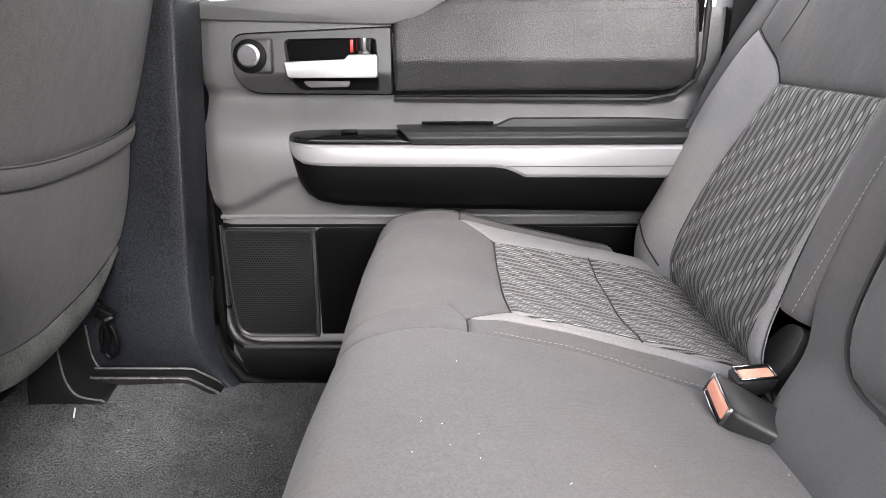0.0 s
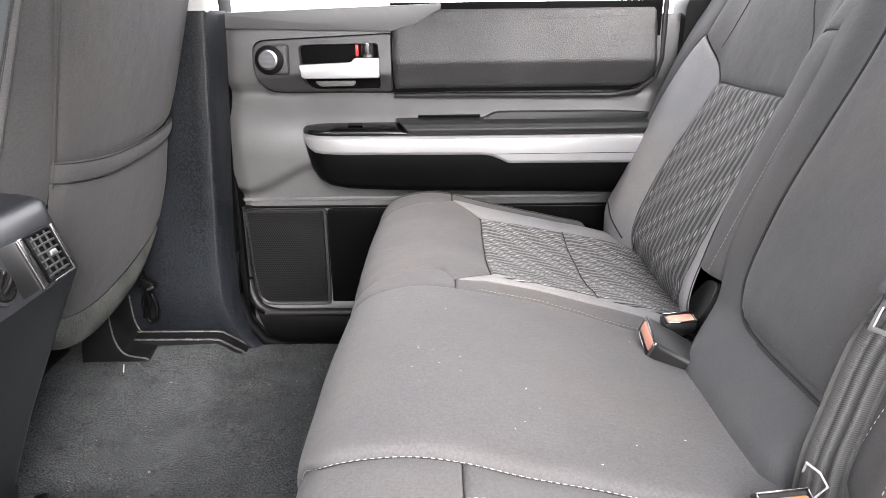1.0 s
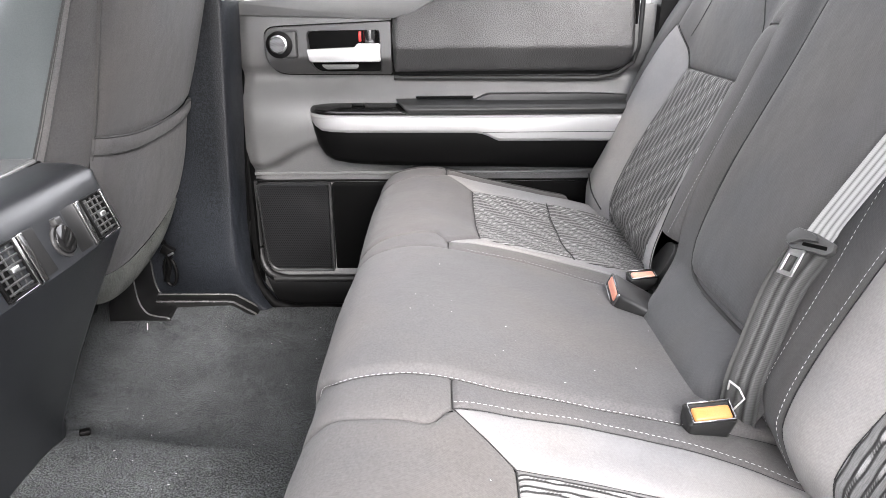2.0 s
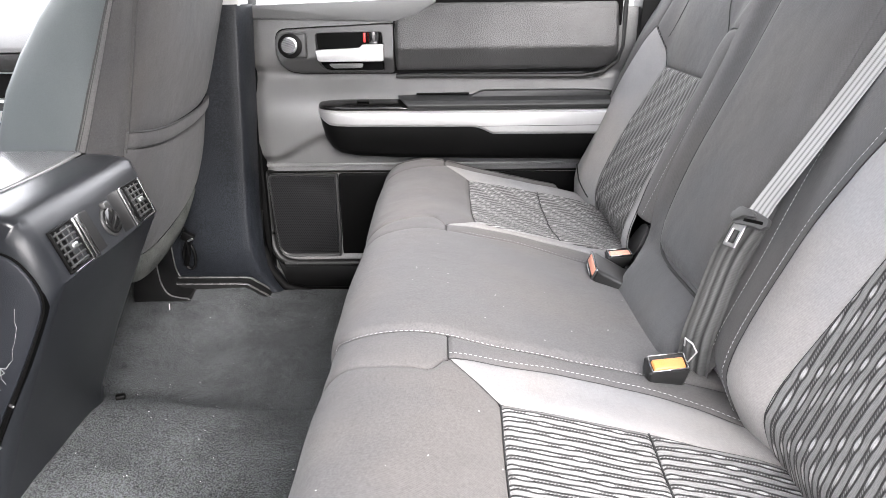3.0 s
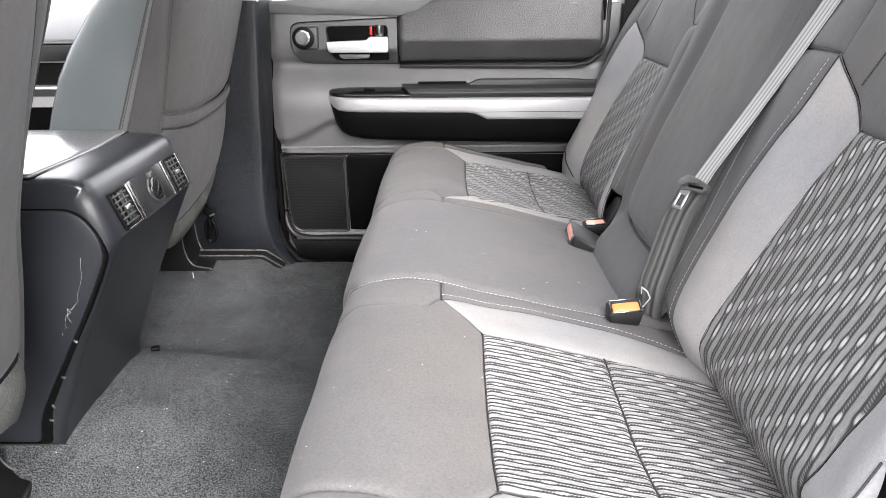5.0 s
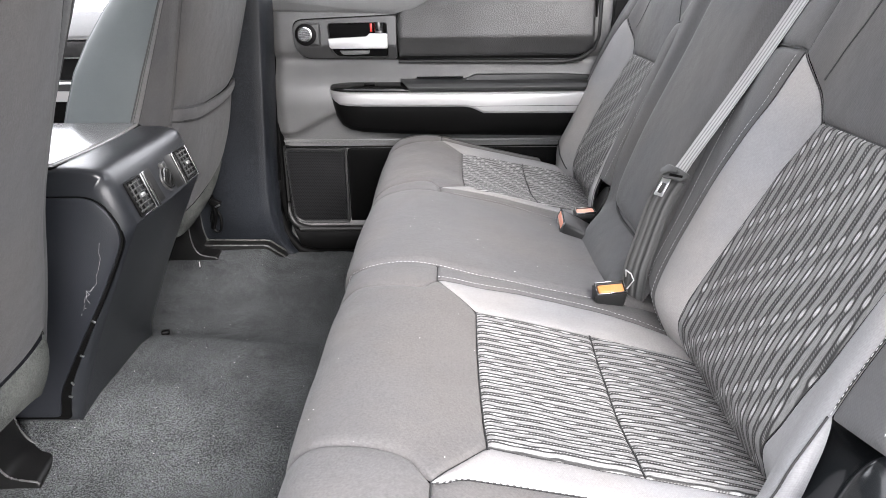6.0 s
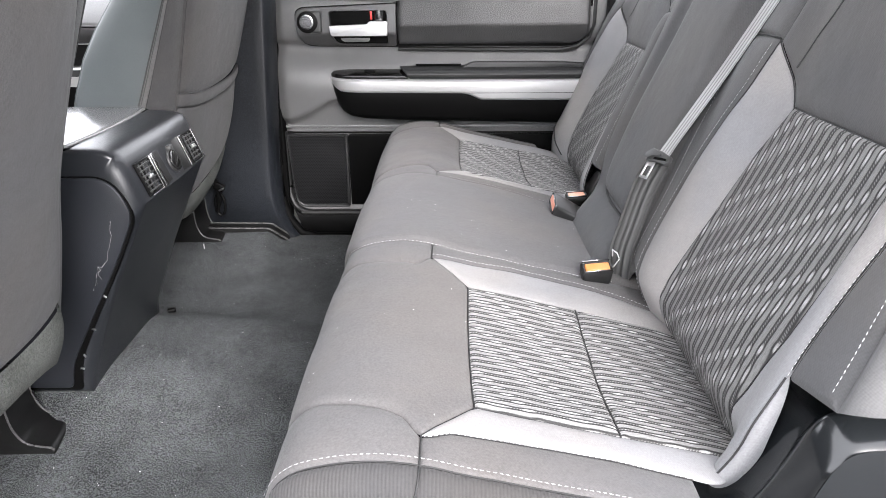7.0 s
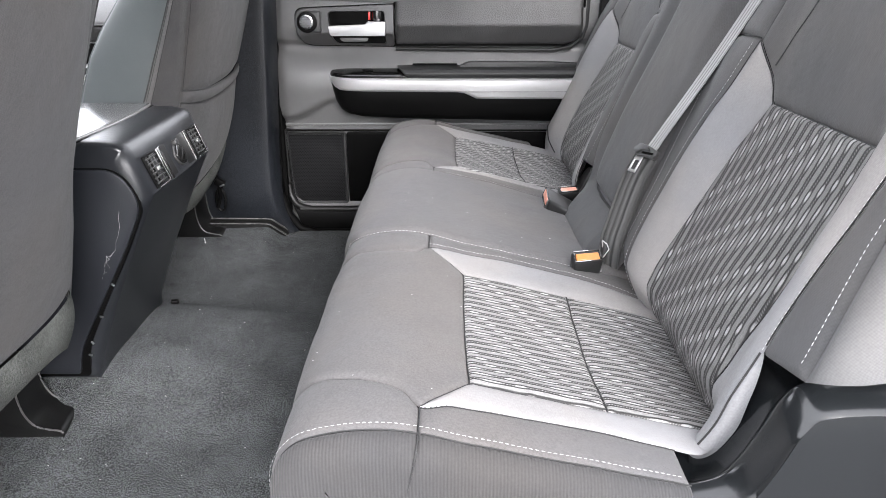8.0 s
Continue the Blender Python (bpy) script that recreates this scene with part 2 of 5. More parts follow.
M_FLANK = cloth("side_cloth", 0.11, 0.0, weave=0.003, fuzzy=0.3)
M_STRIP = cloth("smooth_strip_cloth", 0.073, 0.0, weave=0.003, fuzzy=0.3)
# dark seam thread, also used for the painted shade in creases
M_THREAD_DARK = surface("dark_thread_and_crease_shade", grey(0.02), grey(0.035), 0.7, 0, 0.3, 2000, 0)
M_PLASTIC = surface("grained_plastic", grey(0.014, -0.02), grey(0.026, -0.02), 0.42, 0, 0.3, 700, 0.25, 9, 0.0006)
M_PLASTIC_BLUE = surface("dark_trim_plastic", (0.0018, 0.0022, 0.0030), (0.0165, 0.0190, 0.0235), 0.42, 0, 0.34, 330, 1.0, 6, 0.0007, speck=1.6)
# base grey raised well above the console's to help the sky's reflection
M_LID = surface("sky_sheen_lid_plastic", grey(0.09), grey(0.12), 0.22, 0, 1.0, 700, 0.12, 9, 0.0004)
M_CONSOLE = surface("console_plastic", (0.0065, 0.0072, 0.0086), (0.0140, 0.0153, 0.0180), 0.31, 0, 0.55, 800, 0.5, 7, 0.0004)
M_PANEL = surface("console_panel_plastic", (0.006, 0.0067, 0.0086), (0.0145, 0.0160, 0.0195), 0.38, 0, 0.35, 600, 0.5, 6, 0.0005)
M_TRIM = surface("smooth_trim_plastic", (0.005, 0.0057, 0.0064), (0.011, 0.0124, 0.0136), 0.19, 0, 0.55, 300, 0.15, 5, 0.0004, rough_var=0.03)
M_DOOR = surface("door_plastic", grey(0.072), grey(0.138), 0.33, 0, 0.5, 620, 0.6, 8, 0.0006, speck=0.9)
M_BEZEL = surface("bezel_plastic", grey(0.024), grey(0.038), 0.32, 0, 0.5, 700, 0.2, 8, 0.0004)
M_BEZEL_DARK = surface("outlet_plate_plastic", grey(0.006), grey(0.012), 0.45, 0, 0.3, 700, 0.3, 9, 0.0005)
M_LEATHER = surface("leather_grain", grey(0.013), grey(0.050), 0.36, 0, 0.5, 420, 0.8, 8, 0.0009, voronoi=True)
M_BLACK = surface("black_plastic", grey(0.0015), grey(0.0035), 0.45, 0, 0.10, 800, 0.15, 10, 0.0005)
M_LOUVRE = surface("louvre_plastic", grey(0.03), grey(0.05), 0.32, 0.3, 0.6, 800, 0, 10)
M_RAIL = surface("rail_cover_plastic", grey(0.005), grey(0.010), 0.34, 0, 0.2, 500, 0.2, 8, 0.0004)
M_RAIL_DARK = surface("buckle_plastic", grey(0.012), grey(0.022), 0.40, 0, 0.4, 600, 0.2, 20, 0.0004)
# highlight along rail cover rims and sill ribs, put into a lighter grey
M_RAIL_GLINT = surface("rail_edge_highlight", grey(0.04), grey(0.08), 0.28, 0, 0.6, 500, 0.2, 30, 0.0004)
M_GLOSS = surface("gloss_black", grey(0.006), grey(0.009), 0.08, 0, 0.5, 300, 0, 10)
M_SILVER = surface("silver_paint", grey(0.38), grey(0.44), 0.30, 0.45, 0.5, 1500, 0.05, 6, 0.0003)
M_DARK_CHROME = surface("dark_chrome", grey(0.24), grey(0.32), 0.22, 1.0, 0.5, 300, 0, 8)
M_STEEL = surface("plated_steel", grey(0.5), grey(0.65), 0.3, 1.0, 0.5, 300, 0.1, 30, 0.0003)
M_ORANGE = surface("orange_plastic", (0.52, 0.19, 0.05), (0.62, 0.27, 0.09), 0.35, 0, 0.5, 800, 0.05, 20, 0.0003)
M_SALMON = surface("salmon_plastic", (0.60, 0.22, 0.15), (0.78, 0.40, 0.30), 0.4, 0, 0.5, 800, 0.05, 20, 0.0003)
M_RED = surface("red_plastic", (0.55, 0.02, 0.02), (0.65, 0.04, 0.03), 0.35, 0, 0.5, 800, 0, 20)
M_BEIGE = surface("pale_pillar_trim", grey(0.50, 0.02), grey(0.56, 0.02), 0.6, 0, 0.4, 600, 0.2, 8, 0.0005)
M_GRILLE = mesh_grille("speaker_mesh", 0.0052, 0.014)
M_TWEETER = mesh_grille("tweeter_mesh", 0.0028, 0.20)
# black of the seals and gaps, also the painted shade of the map pocket
M_RUBBER = surface("rubber_seal_and_recess_shade", grey(0.0012), grey(0.0026), 0.6, 0, 0.06, 600, 0.2, 10, 0.0006)
M_LATCH = surface("latch_plastic", grey(0.035), grey(0.055), 0.4, 0, 0.5, 700, 0.15, 20, 0.0004)
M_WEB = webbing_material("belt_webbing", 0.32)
# same webbing below the latch, its shade put into a darker colour
M_WEB_SHADED = webbing_material("belt_webbing_shaded", 0.07)
M_GROUND = surface("asphalt", grey(0.09), grey(0.13), 0.9, 0, 0.3, 60, 0.4, 0.7, 0.01)
M_PAINT = surface("body_paint", grey(0.30), grey(0.34), 0.3, 0.3, 0.5, 900, 0, 3)
M_SCRATCH = surface("scuffed_plastic", grey(0.05), grey(0.28), 0.7, 0, 0.3, 900, 0.3, 60, 0.0005)
M_HEAD = surface("headliner", grey(0.70, 0.02), grey(0.75, 0.02), 0.95, 0, 0.1, 500, 0.3, 8, 0.001)


# ---- building helpers ----
def thing(name, label, category, group="", kind="", at=(0, 0, 0)):
    ob = new(name)
    ob.location = at
    return tagged(ob, label, category, group, kind)


def part(name, bm, mat, parent=None, label="", smooth=True):
    me = bpy.data.meshes.new(name)
    bm.normal_update()
    bm.to_mesh(me)
    bm.free()
    me.materials.append(mat)
    if smooth:
        me.polygons.foreach_set("use_smooth", [True] * len(me.polygons))
        me.set_sharp_from_angle(angle=radians(42))
    ob = new(name, me)
    if parent is not None:
        ob.parent = parent
        p = parent
        off = Vector((0, 0, 0))
        while p is not None:
            off += p.location
            p = p.parent
        ob.location = -off
    return tagged(ob, label)


def sheet(f, A, B, uv=None):
    """A grid of f(a, b) over the values A and B, as a bmesh with its UV in metres."""
    bm = bmesh.new()
    lay = bm.loops.layers.uv.new("UVMap")
    V = [[bm.verts.new(f(a, b)) for b in B] for a in A]
    for i in range(len(A) - 1):
        for j in range(len(B) - 1):
            q = (V[i][j], V[i + 1][j], V[i + 1][j + 1], V[i][j + 1])
            fc = bm.faces.new(q)
            for lp, (a, b) in zip(fc.loops, ((A[i], B[j]), (A[i + 1], B[j]), (A[i + 1], B[j + 1]), (A[i], B[j + 1]))):
                lp[lay].uv = uv(a, b) if uv else (a, b)
    return bm


def steps(a, b, n):
    return [a + (b - a) * i / (n - 1) for i in range(n)]


def loft(sections, closed=True, caps=True, bm=None):
    """Joins loops of equal length, one after the other."""
    bm = bm or bmesh.new()
    rings = [[bm.verts.new(p) for p in s] for s in sections]
    n = len(rings[0])
    for r0, r1 in zip(rings, rings[1:]):
        for k in range(n if closed else n - 1):
            bm.faces.new((r0[k], r0[(k + 1) % n], r1[(k + 1) % n], r1[k]))
    if closed and caps:
        bm.faces.new(list(reversed(rings[0])))
        bm.faces.new(rings[-1])
    return bm


def bevel_all(bm, r, seg=2, angle=25):
    bm.normal_update()
    es = [e for e in bm.edges if len(e.link_faces) == 2 and e.calc_face_angle(0) > radians(angle)]
    if es and r:
        bmesh.ops.bevel(bm, geom=es, offset=r, segments=seg, profile=0.5, affect="EDGES", clamp_overlap=True)
    return bm


def prism(pts, f, d0, d1, r=0.0, seg=2):
    """A flat outline pts, set in space by f(p, d), drawn out from d0 to d1, with rounded edges."""
    bm = loft([[f(p, d0) for p in pts], [f(p, d1) for p in pts]])
    bmesh.ops.recalc_face_normals(bm, faces=bm.faces)
    return bevel_all(bm, r, seg)


def box(c, size, r=0.0, turn=None, seg=2, bm=None):
    b2 = bmesh.new()
    bmesh.ops.create_cube(b2, size=1)
    bmesh.ops.scale(b2, vec=size, verts=b2.verts)
    bevel_all(b2, r, seg)
    m = Matrix.Translation(c) @ (turn or Matrix.Identity(4))
    bmesh.ops.transform(b2, matrix=m, verts=b2.verts)
    if bm is None:
        return b2
    tmp = bpy.data.meshes.new("tmp")
    b2.to_mesh(tmp)
    b2.free()
    bm.from_mesh(tmp)
    bpy.data.meshes.remove(tmp)
    return bm


def tube(points, r, n=8, flat=1.0):
    pts = [Vector(p) for p in points]
    rings = []
    for i, p in enumerate(pts):
        t = (pts[min(i + 1, len(pts) - 1)] - pts[max(i - 1, 0)]).normalized()
        a = t.cross(Vector((0, 0, 1)))
        if a.length < 0.1:
            a = t.cross(Vector((0, 1, 0)))
        a.normalize()
        b = t.cross(a)
        rings.append([p + (a * math.cos(q) + b * math.sin(q) * flat) * r for q in [2 * math.pi * k / n for k in range(n)]])
    return loft(rings)


def outline(pts, r, n=5):
    """A closed outline with its corners rounded; r is one radius or one for each corner."""
    out = []
    m = len(pts)
    for i in range(m):
        p, a, b = (Vector(pts[k]) for k in (i, i - 1, (i + 1) % m))
        rr = r[i] if isinstance(r, (list, tuple)) else r
        da, db = (a - p), (b - p)
        q = min(rr, da.length * 0.48, db.length * 0.48)
        s, e = p + da.normalized() * q, p + db.normalized() * q
        for k in range(n + 1):
            t = k / n
            out.append(tuple(s * (1 - t) ** 2 + p * 2 * t * (1 - t) + e * t * t))
    return out


def smooth01(x, a, b):
    t = min(1.0, max(0.0, (x - a) / (b - a)))
    return t * t * (3 - 2 * t)


def curve_of(points):
    """Smooth curve through (key, value...) rows, as a function of the key."""
    keys = np.array([p[0] for p in points], float)
    vals = np.array([p[1:] for p in points], float)

    def f(x):
        x = min(max(x, keys[0]), keys[-1])
        i = int(min(max(np.searchsorted(keys, x) - 1, 0), len(keys) - 2))
        h = keys[i + 1] - keys[i]
        t = (x - keys[i]) / h
        m0 = (vals[i + 1] - vals[max(i - 1, 0)]) / (keys[i + 1] - keys[max(i - 1, 0)])
        m1 = (vals[min(i + 2, len(keys) - 1)] - vals[i]) / (keys[min(i + 2, len(keys) - 1)] - keys[i])
        v = (2 * t**3 - 3 * t**2 + 1) * vals[i] + (t**3 - 2 * t**2 + t) * h * m0 + (-2 * t**3 + 3 * t**2) * vals[i + 1] + (t**3 - t**2) * h * m1
        return float(v[0]) if len(v) == 1 else v
    return f


def lin(points):
    k, v = [p[0] for p in points], [p[1] for p in points]
    return lambda x: float(np.interp(x, k, v))


# ---- the shape of the rear bench ----
def arc_profile(pts):
    """Side profile (x, z) as a smooth curve by arc length, with its outward normal, and the arc length at a given x on the top."""
    acc = [0.0]
    for a, b in zip(pts, pts[1:]):
        acc.append(acc[-1] + math.dist(a, b))
    f = curve_of([(s, *p) for s, p in zip(acc, pts)])

    def at(s):
        p, q = f(s), f(min(s + 0.002, acc[-1]))
        p0 = f(max(s - 0.002, 0))
        t = q - p0
        n = np.array((-t[1], t[0]))
        return p, n / max(1e-9, math.hypot(*n))
    return at, acc


CUSHION = [(-0.085, 0.05), (-0.118, 0.13), (-0.135, 0.21), (-0.138, 0.265), (-0.128, 0.300), (-0.105, 0.325), (-0.07, 0.338), (-0.025, 0.343),
           (0.02, 0.338), (0.077, 0.322), (0.16, 0.303), (0.238, 0.285), (0.30, 0.272), (0.35, 0.259), (0.42, 0.236)]
cushion_at, cushion_acc = arc_profile(CUSHION)


def s_of(x):
    return float(np.interp(x, [p[0] for p in CUSHION[7:]], cushion_acc[7:]))


S_END = cushion_acc[-1]
NEAR, FAR = -0.4515, 0.470


def wrap(d, edge, r=0.028):
    """How far across and how far in the surface lies at d, where it turns down past its edge."""
    if d <= edge:
        return d, 0.0
    a = (d - edge) / r
    if a < math.pi / 2:
        return edge + r * math.sin(a), r * (1 - math.cos(a))
    return edge + r, r + (d - edge - r * math.pi / 2)


def cushion_point(seat, t, s, lift=0.0):
    """A point of an outer seat's cushion: t metres outward from the seat's middle, s along the profile from the front's foot."""
    out = -1 if seat < 0 else 1
    k = 1.0 if seat < 0 else 1.14
    p, n = cushion_at(s)
    d, drop = wrap(t, 0.252)
    dish = 0.010 * math.exp(-(t / 0.12) ** 4) * smooth01(s, 0.33, 0.5)
    crown = 0.010 * (1 - (t / 0.30) ** 2) * (1 - smooth01(s, 0.2, 0.42))
    h = lift - drop - dish + crown * 0.6 - 0.004
    h += 0.0022 * noise.noise(Vector((t * 9, s * 9, seat * 7))) + 0.0012 * noise.noise(Vector((t * 30, s * 22, seat)))
    if seat > 0 and d < -0.14:
        d = -0.14 + (d + 0.14) * 0.78
    y = seat + out * d * (k if d > 0 else 1.0)
    return Vector((p[0] + n[0] * h, y, p[1] + n[1] * h))


def middle_point(u, s, lift=0.0):
    p, n = cushion_at(s)
    h = lift + 0.004 * math.cos(u / 0.19 * 1.4) + 0.0025 * noise.noise(Vector((u * 8, s * 8, 3)))
    return Vector((p[0] + n[0] * h, u, p[1] + n[1] * h))


def edge_steps(n, fine=(0.0, 0.008, 0.018, 0.032, 0.05, 0.08)):
    inner = steps(fine[-1], 1 - fine[-1], n)
    return list(fine[:-1]) + inner + [1 - f for f in reversed(fine[:-1])]


def panel(point, lo, hi, s0, s1, na, nb, groove=0.0045, width=0.007, flip=1):
    """A sewn panel between the edges lo(s) and hi(s): full in the middle, drawn in along its seams."""
    A, B = edge_steps(na), edge_steps(nb)

    def f(b, a):
        s = s0 + (s1 - s0) * b
        w = hi(s) - lo(s)
        d = min(min(a, 1 - a) * abs(w), min(b, 1 - b) * abs(s1 - s0))
        return point(lo(s) + w * a, s, -groove * (0.45 * math.exp(-((d / width) ** 2)) + 0.9 * math.exp(-d / (0.3 * width))))

    def uv(b, a):
        s = s0 + (s1 - s0) * b
        return (flip * (lo(s) + (hi(s) - lo(s)) * a), s)
    return sheet(f, B, A, uv)


def seam(point, path, n=70, r=0.0009, lift=-0.0038):
    """The dark thread line along which two panels meet."""
    return tube([point(*path(k / (n - 1)), lift) for k in range(n)], r, 5)


def stitches(point, path, pitch=0.0064, length=0.0038, thick=0.0004, lift=0.0011):
    """A run of single stitches along path(q), q from 0 to 1, on the surface."""
    pts = [Vector(point(*path(q / 400), lift)) for q in range(401)]
    acc = [0.0]
    for a, b in zip(pts, pts[1:]):
        acc.append(acc[-1] + (b - a).length)
    bm = bmesh.new()
    xs = np.array(acc)
    P = np.array(pts)
    for k in range(int(acc[-1] / pitch)):
        d0 = k * pitch
        a = Vector([np.interp(d0, xs, P[:, c]) for c in range(3)])
        b = Vector([np.interp(d0 + length, xs, P[:, c]) for c in range(3)])
        t = (b - a).normalized()
        side = t.cross(Vector((0, 0, 1)))
        side = side.normalized() if side.length > 0.05 else Vector((0, 1, 0))
        up = side.cross(t)
        rings = []
        for p, g in ((a, 0.5), (a + t * length * 0.25, 1.0), (b - t * length * 0.25, 1.0), (b, 0.5)):
            rings.append([bm.verts.new(p + (side * x + up * y) * thick * g) for x, y in ((-1, -0.4), (1, -0.4), (0.7, 0.6), (-0.7, 0.6))])
        for r0, r1 in zip(rings, rings[1:]):
            for j in range(4):
                bm.faces.new((r0[j], r0[(j + 1) % 4], r1[(j + 1) % 4], r1[j]))
    return bm


# edges of the panels of an outer cushion, outward from the seat's middle, along the profile
S_TIP, S_INS, S_SEAM, S_BACK = s_of(0.02), s_of(0.076), s_of(0.238), S_END
front = cushion_acc
c_outs = {-1: curve_of([(0, 0.135), (front[3], 0.140), (front[5], 0.152), (front[6], 0.160), (front[7], 0.172), (s_of(0.0), 0.185), (S_TIP, 0.210), (0.457, 0.197), (0.52, 0.192), (0.585, 0.189), (0.65, 0.191), (0.715, 0.198), (0.738, 0.197), (0.756, 0.186), (0.772, 0.162), (S_BACK, 0.15)]),
          1: curve_of([(0, 0.135), (front[3], 0.140), (front[5], 0.1565), (front[6], 0.168), (front[7], 0.184), (s_of(0.0), 0.192), (S_TIP, 0.213), (s_of(0.17), 0.217), (S_BACK, 0.222)])}
c_ins = {-1: curve_of([(0, -0.235), (front[5], -0.222), (front[6], -0.213), (front[7], -0.203), (s_of(0.0), -0.201), (S_TIP, -0.230), (0.505, -0.243), (0.65, -0.243), (0.725, -0.228), (S_BACK, -0.19)]),
         1: curve_of([(0, -0.225), (front[5], -0.212), (front[6], -0.203), (front[7], -0.190), (s_of(0.0), -0.188), (S_TIP, -0.222), (0.474, -0.192), (0.544, -0.192), (0.614, -0.200), (0.68, -0.212), (0.74, -0.236), (S_BACK, -0.25)])}
i_outs = {-1: lin([(S_TIP, 0.210), (S_INS, 0.142), (S_BACK, 0.146)]), 1: lin([(S_TIP, 0.213), (S_INS, 0.139), (s_of(0.18), 0.157), (S_BACK, 0.164)])}
i_ins = {-1: lin([(S_TIP, -0.230), (S_INS, -0.157), (0.64, -0.157), (0.70, -0.147), (S_BACK, -0.142)]), 1: lin([(S_TIP, -0.222), (S_INS, -0.150), (0.546, -0.168), (0.648, -0.164), (0.744, -0.184), (S_BACK, -0.19)])}
# the seams on both sides of the middle cushion, as y along the profile
near_seam = curve_of([(0, -0.112), (0.235, -0.115), (0.263, -0.130), (0.29, -0.152), (0.34, -0.162), (0.385, -0.164), (S_BACK, -0.166)])
far_seam = curve_of([(0, 0.219), (0.35, 0.219), (0.414, 0.220), (0.468, 0.234), (0.533, 0.237), (0.596, 0.225), (0.656, 0.209), (0.70, 0.198), (S_BACK, 0.19)])
to_near = lambda s: NEAR - near_seam(s)
to_far = lambda s: ((far_seam(s) - FAR) + 0.14) / 0.78 - 0.14


def outer_cushion(owner, seat, inner):
    point = lambda t, s, lift=0.0: cushion_point(seat, t, s, lift)
    k = -1 if seat < 0 else 1
    c_out, c_in, i_out, i_in = c_outs[k], c_ins[k], i_outs[k], i_ins[k]
    f_out = lambda s: c_out(s) if s < S_TIP else i_out(s)
    f_in = lambda s: c_in(s) if s < S_TIP else i_in(s)
    const = lambda v: (lambda s: v)
    part("front_panel", panel(point, f_in, f_out, 0.0, S_INS, 24, 46), M_DARK, owner)
    part("insert_front", panel(point, i_in, i_out, S_INS, S_SEAM, 26, 18, 0.0030, 0.005, 1 if seat < 0 else -1), M_KNIT, owner, "ribbed grey knit insert with pale lozenges")
    part("insert_rear", panel(point, i_in, i_out, S_SEAM, S_BACK, 26, 18, 0.0030, 0.005, 1 if seat < 0 else -1), M_KNIT, owner, "ribbed grey knit insert with pale lozenges")
    part("outer_bolster", panel(point, i_out, c_out, S_TIP, 0.772 if seat < 0 else S_BACK, 6, 36, 0.0030, 0.006), M_LIGHT, owner, "light grey cloth bolster")
    part("inner_bolster", panel(point, c_in, i_in, S_TIP, S_BACK, 6, 36), M_LIGHT, owner, "light grey cloth bolster")
    part("inner_strip_front", panel(point, inner, c_in, 0.0, S_TIP, 6, 40), M_DARK, owner)
    part("inner_strip", panel(point, inner, c_in, S_TIP, S_BACK, 5, 36), M_DARK, owner)
    rim = const(0.253)
    part("outer_strip_front", panel(point, c_out, rim, 0.0, S_TIP, 6, 40), M_DARK, owner)
    part("outer_strip", panel(point, c_out, rim, S_TIP, s_of(0.302), 5, 30), M_DARK, owner)
    deep = const(0.40)
    for name, s0, s1 in (("side_front", 0.0, S_TIP), ("side_rear", S_TIP, s_of(0.302))):
        bm = panel(point, rim, deep, s0, s1, 10, 30)
        lay = bm.loops.layers.uv[0]
        for fc in bm.faces:
            for lp in fc.loops:
                lp[lay].uv = (lp.vert.co.z, lp.vert.co.x)
        part(name, bm, M_RIBBED, owner)
    run = lambda e, s0, s1: (lambda q: (e(s0 + (s1 - s0) * q), s0 + (s1 - s0) * q))
    for name, path in (("seam", run(f_in, S_TIP, S_INS)), ("seam", run(f_out, S_TIP, S_INS)), ("seam", lambda q: (i_in(S_INS) + (i_out(S_INS) - i_in(S_INS)) * q, S_INS)),
                       ("seam", lambda q: (i_in(S_SEAM) + (i_out(S_SEAM) - i_in(S_SEAM)) * q, S_SEAM)), ("seam", lambda q: (inner(S_TIP) + (c_in(S_TIP) - inner(S_TIP)) * q, S_TIP)),
                       ("seam", lambda q: (c_out(S_TIP) + (0.32 - c_out(S_TIP)) * q, S_TIP)), ("seam", run(c_out, S_TIP, s_of(0.302))), ("seam", run(c_in, S_TIP, S_BACK)), ("seam", run(i_out, S_INS, S_BACK - 0.02)), ("seam", run(i_in, S_INS, S_BACK - 0.02)), ("seam", run(rim, 0.13, s_of(0.302)))):
        part(name, seam(point, path), M_THREAD_DARK, owner)
    part("seam", seam(point, run(inner, 0.02, S_BACK), 70, 0.0016, -0.005), M_THREAD_DARK, owner)
    part("cross_seam", seam(point, lambda q: (i_in(S_SEAM) + (i_out(S_SEAM) - i_in(S_SEAM)) * q, S_SEAM), 70, 0.0011, -0.0022), M_THREAD_DARK, owner)
    for e, s0, s1, off, m in ((c_out, S_TIP, s_of(0.298), 0.005, M_THREAD), (rim, 0.10, s_of(0.300), -0.005, M_THREAD), (c_in, S_TIP, S_BACK, -0.005, M_THREAD), (inner, 0.12, S_BACK - 0.1, 0.006, M_THREAD)):
        if seat > 0:
            if e in (c_out, rim):
                continue
            s0, s1, m = S_TIP + 0.03, S_BACK - 0.09, M_THREAD_GREY
        part("stitching", stitches(point, lambda q, e=e, s0=s0, s1=s1, off=off: (e(s0 + (s1 - s0) * q) + off, s0 + (s1 - s0) * q)), m, owner, "row of white stitches")


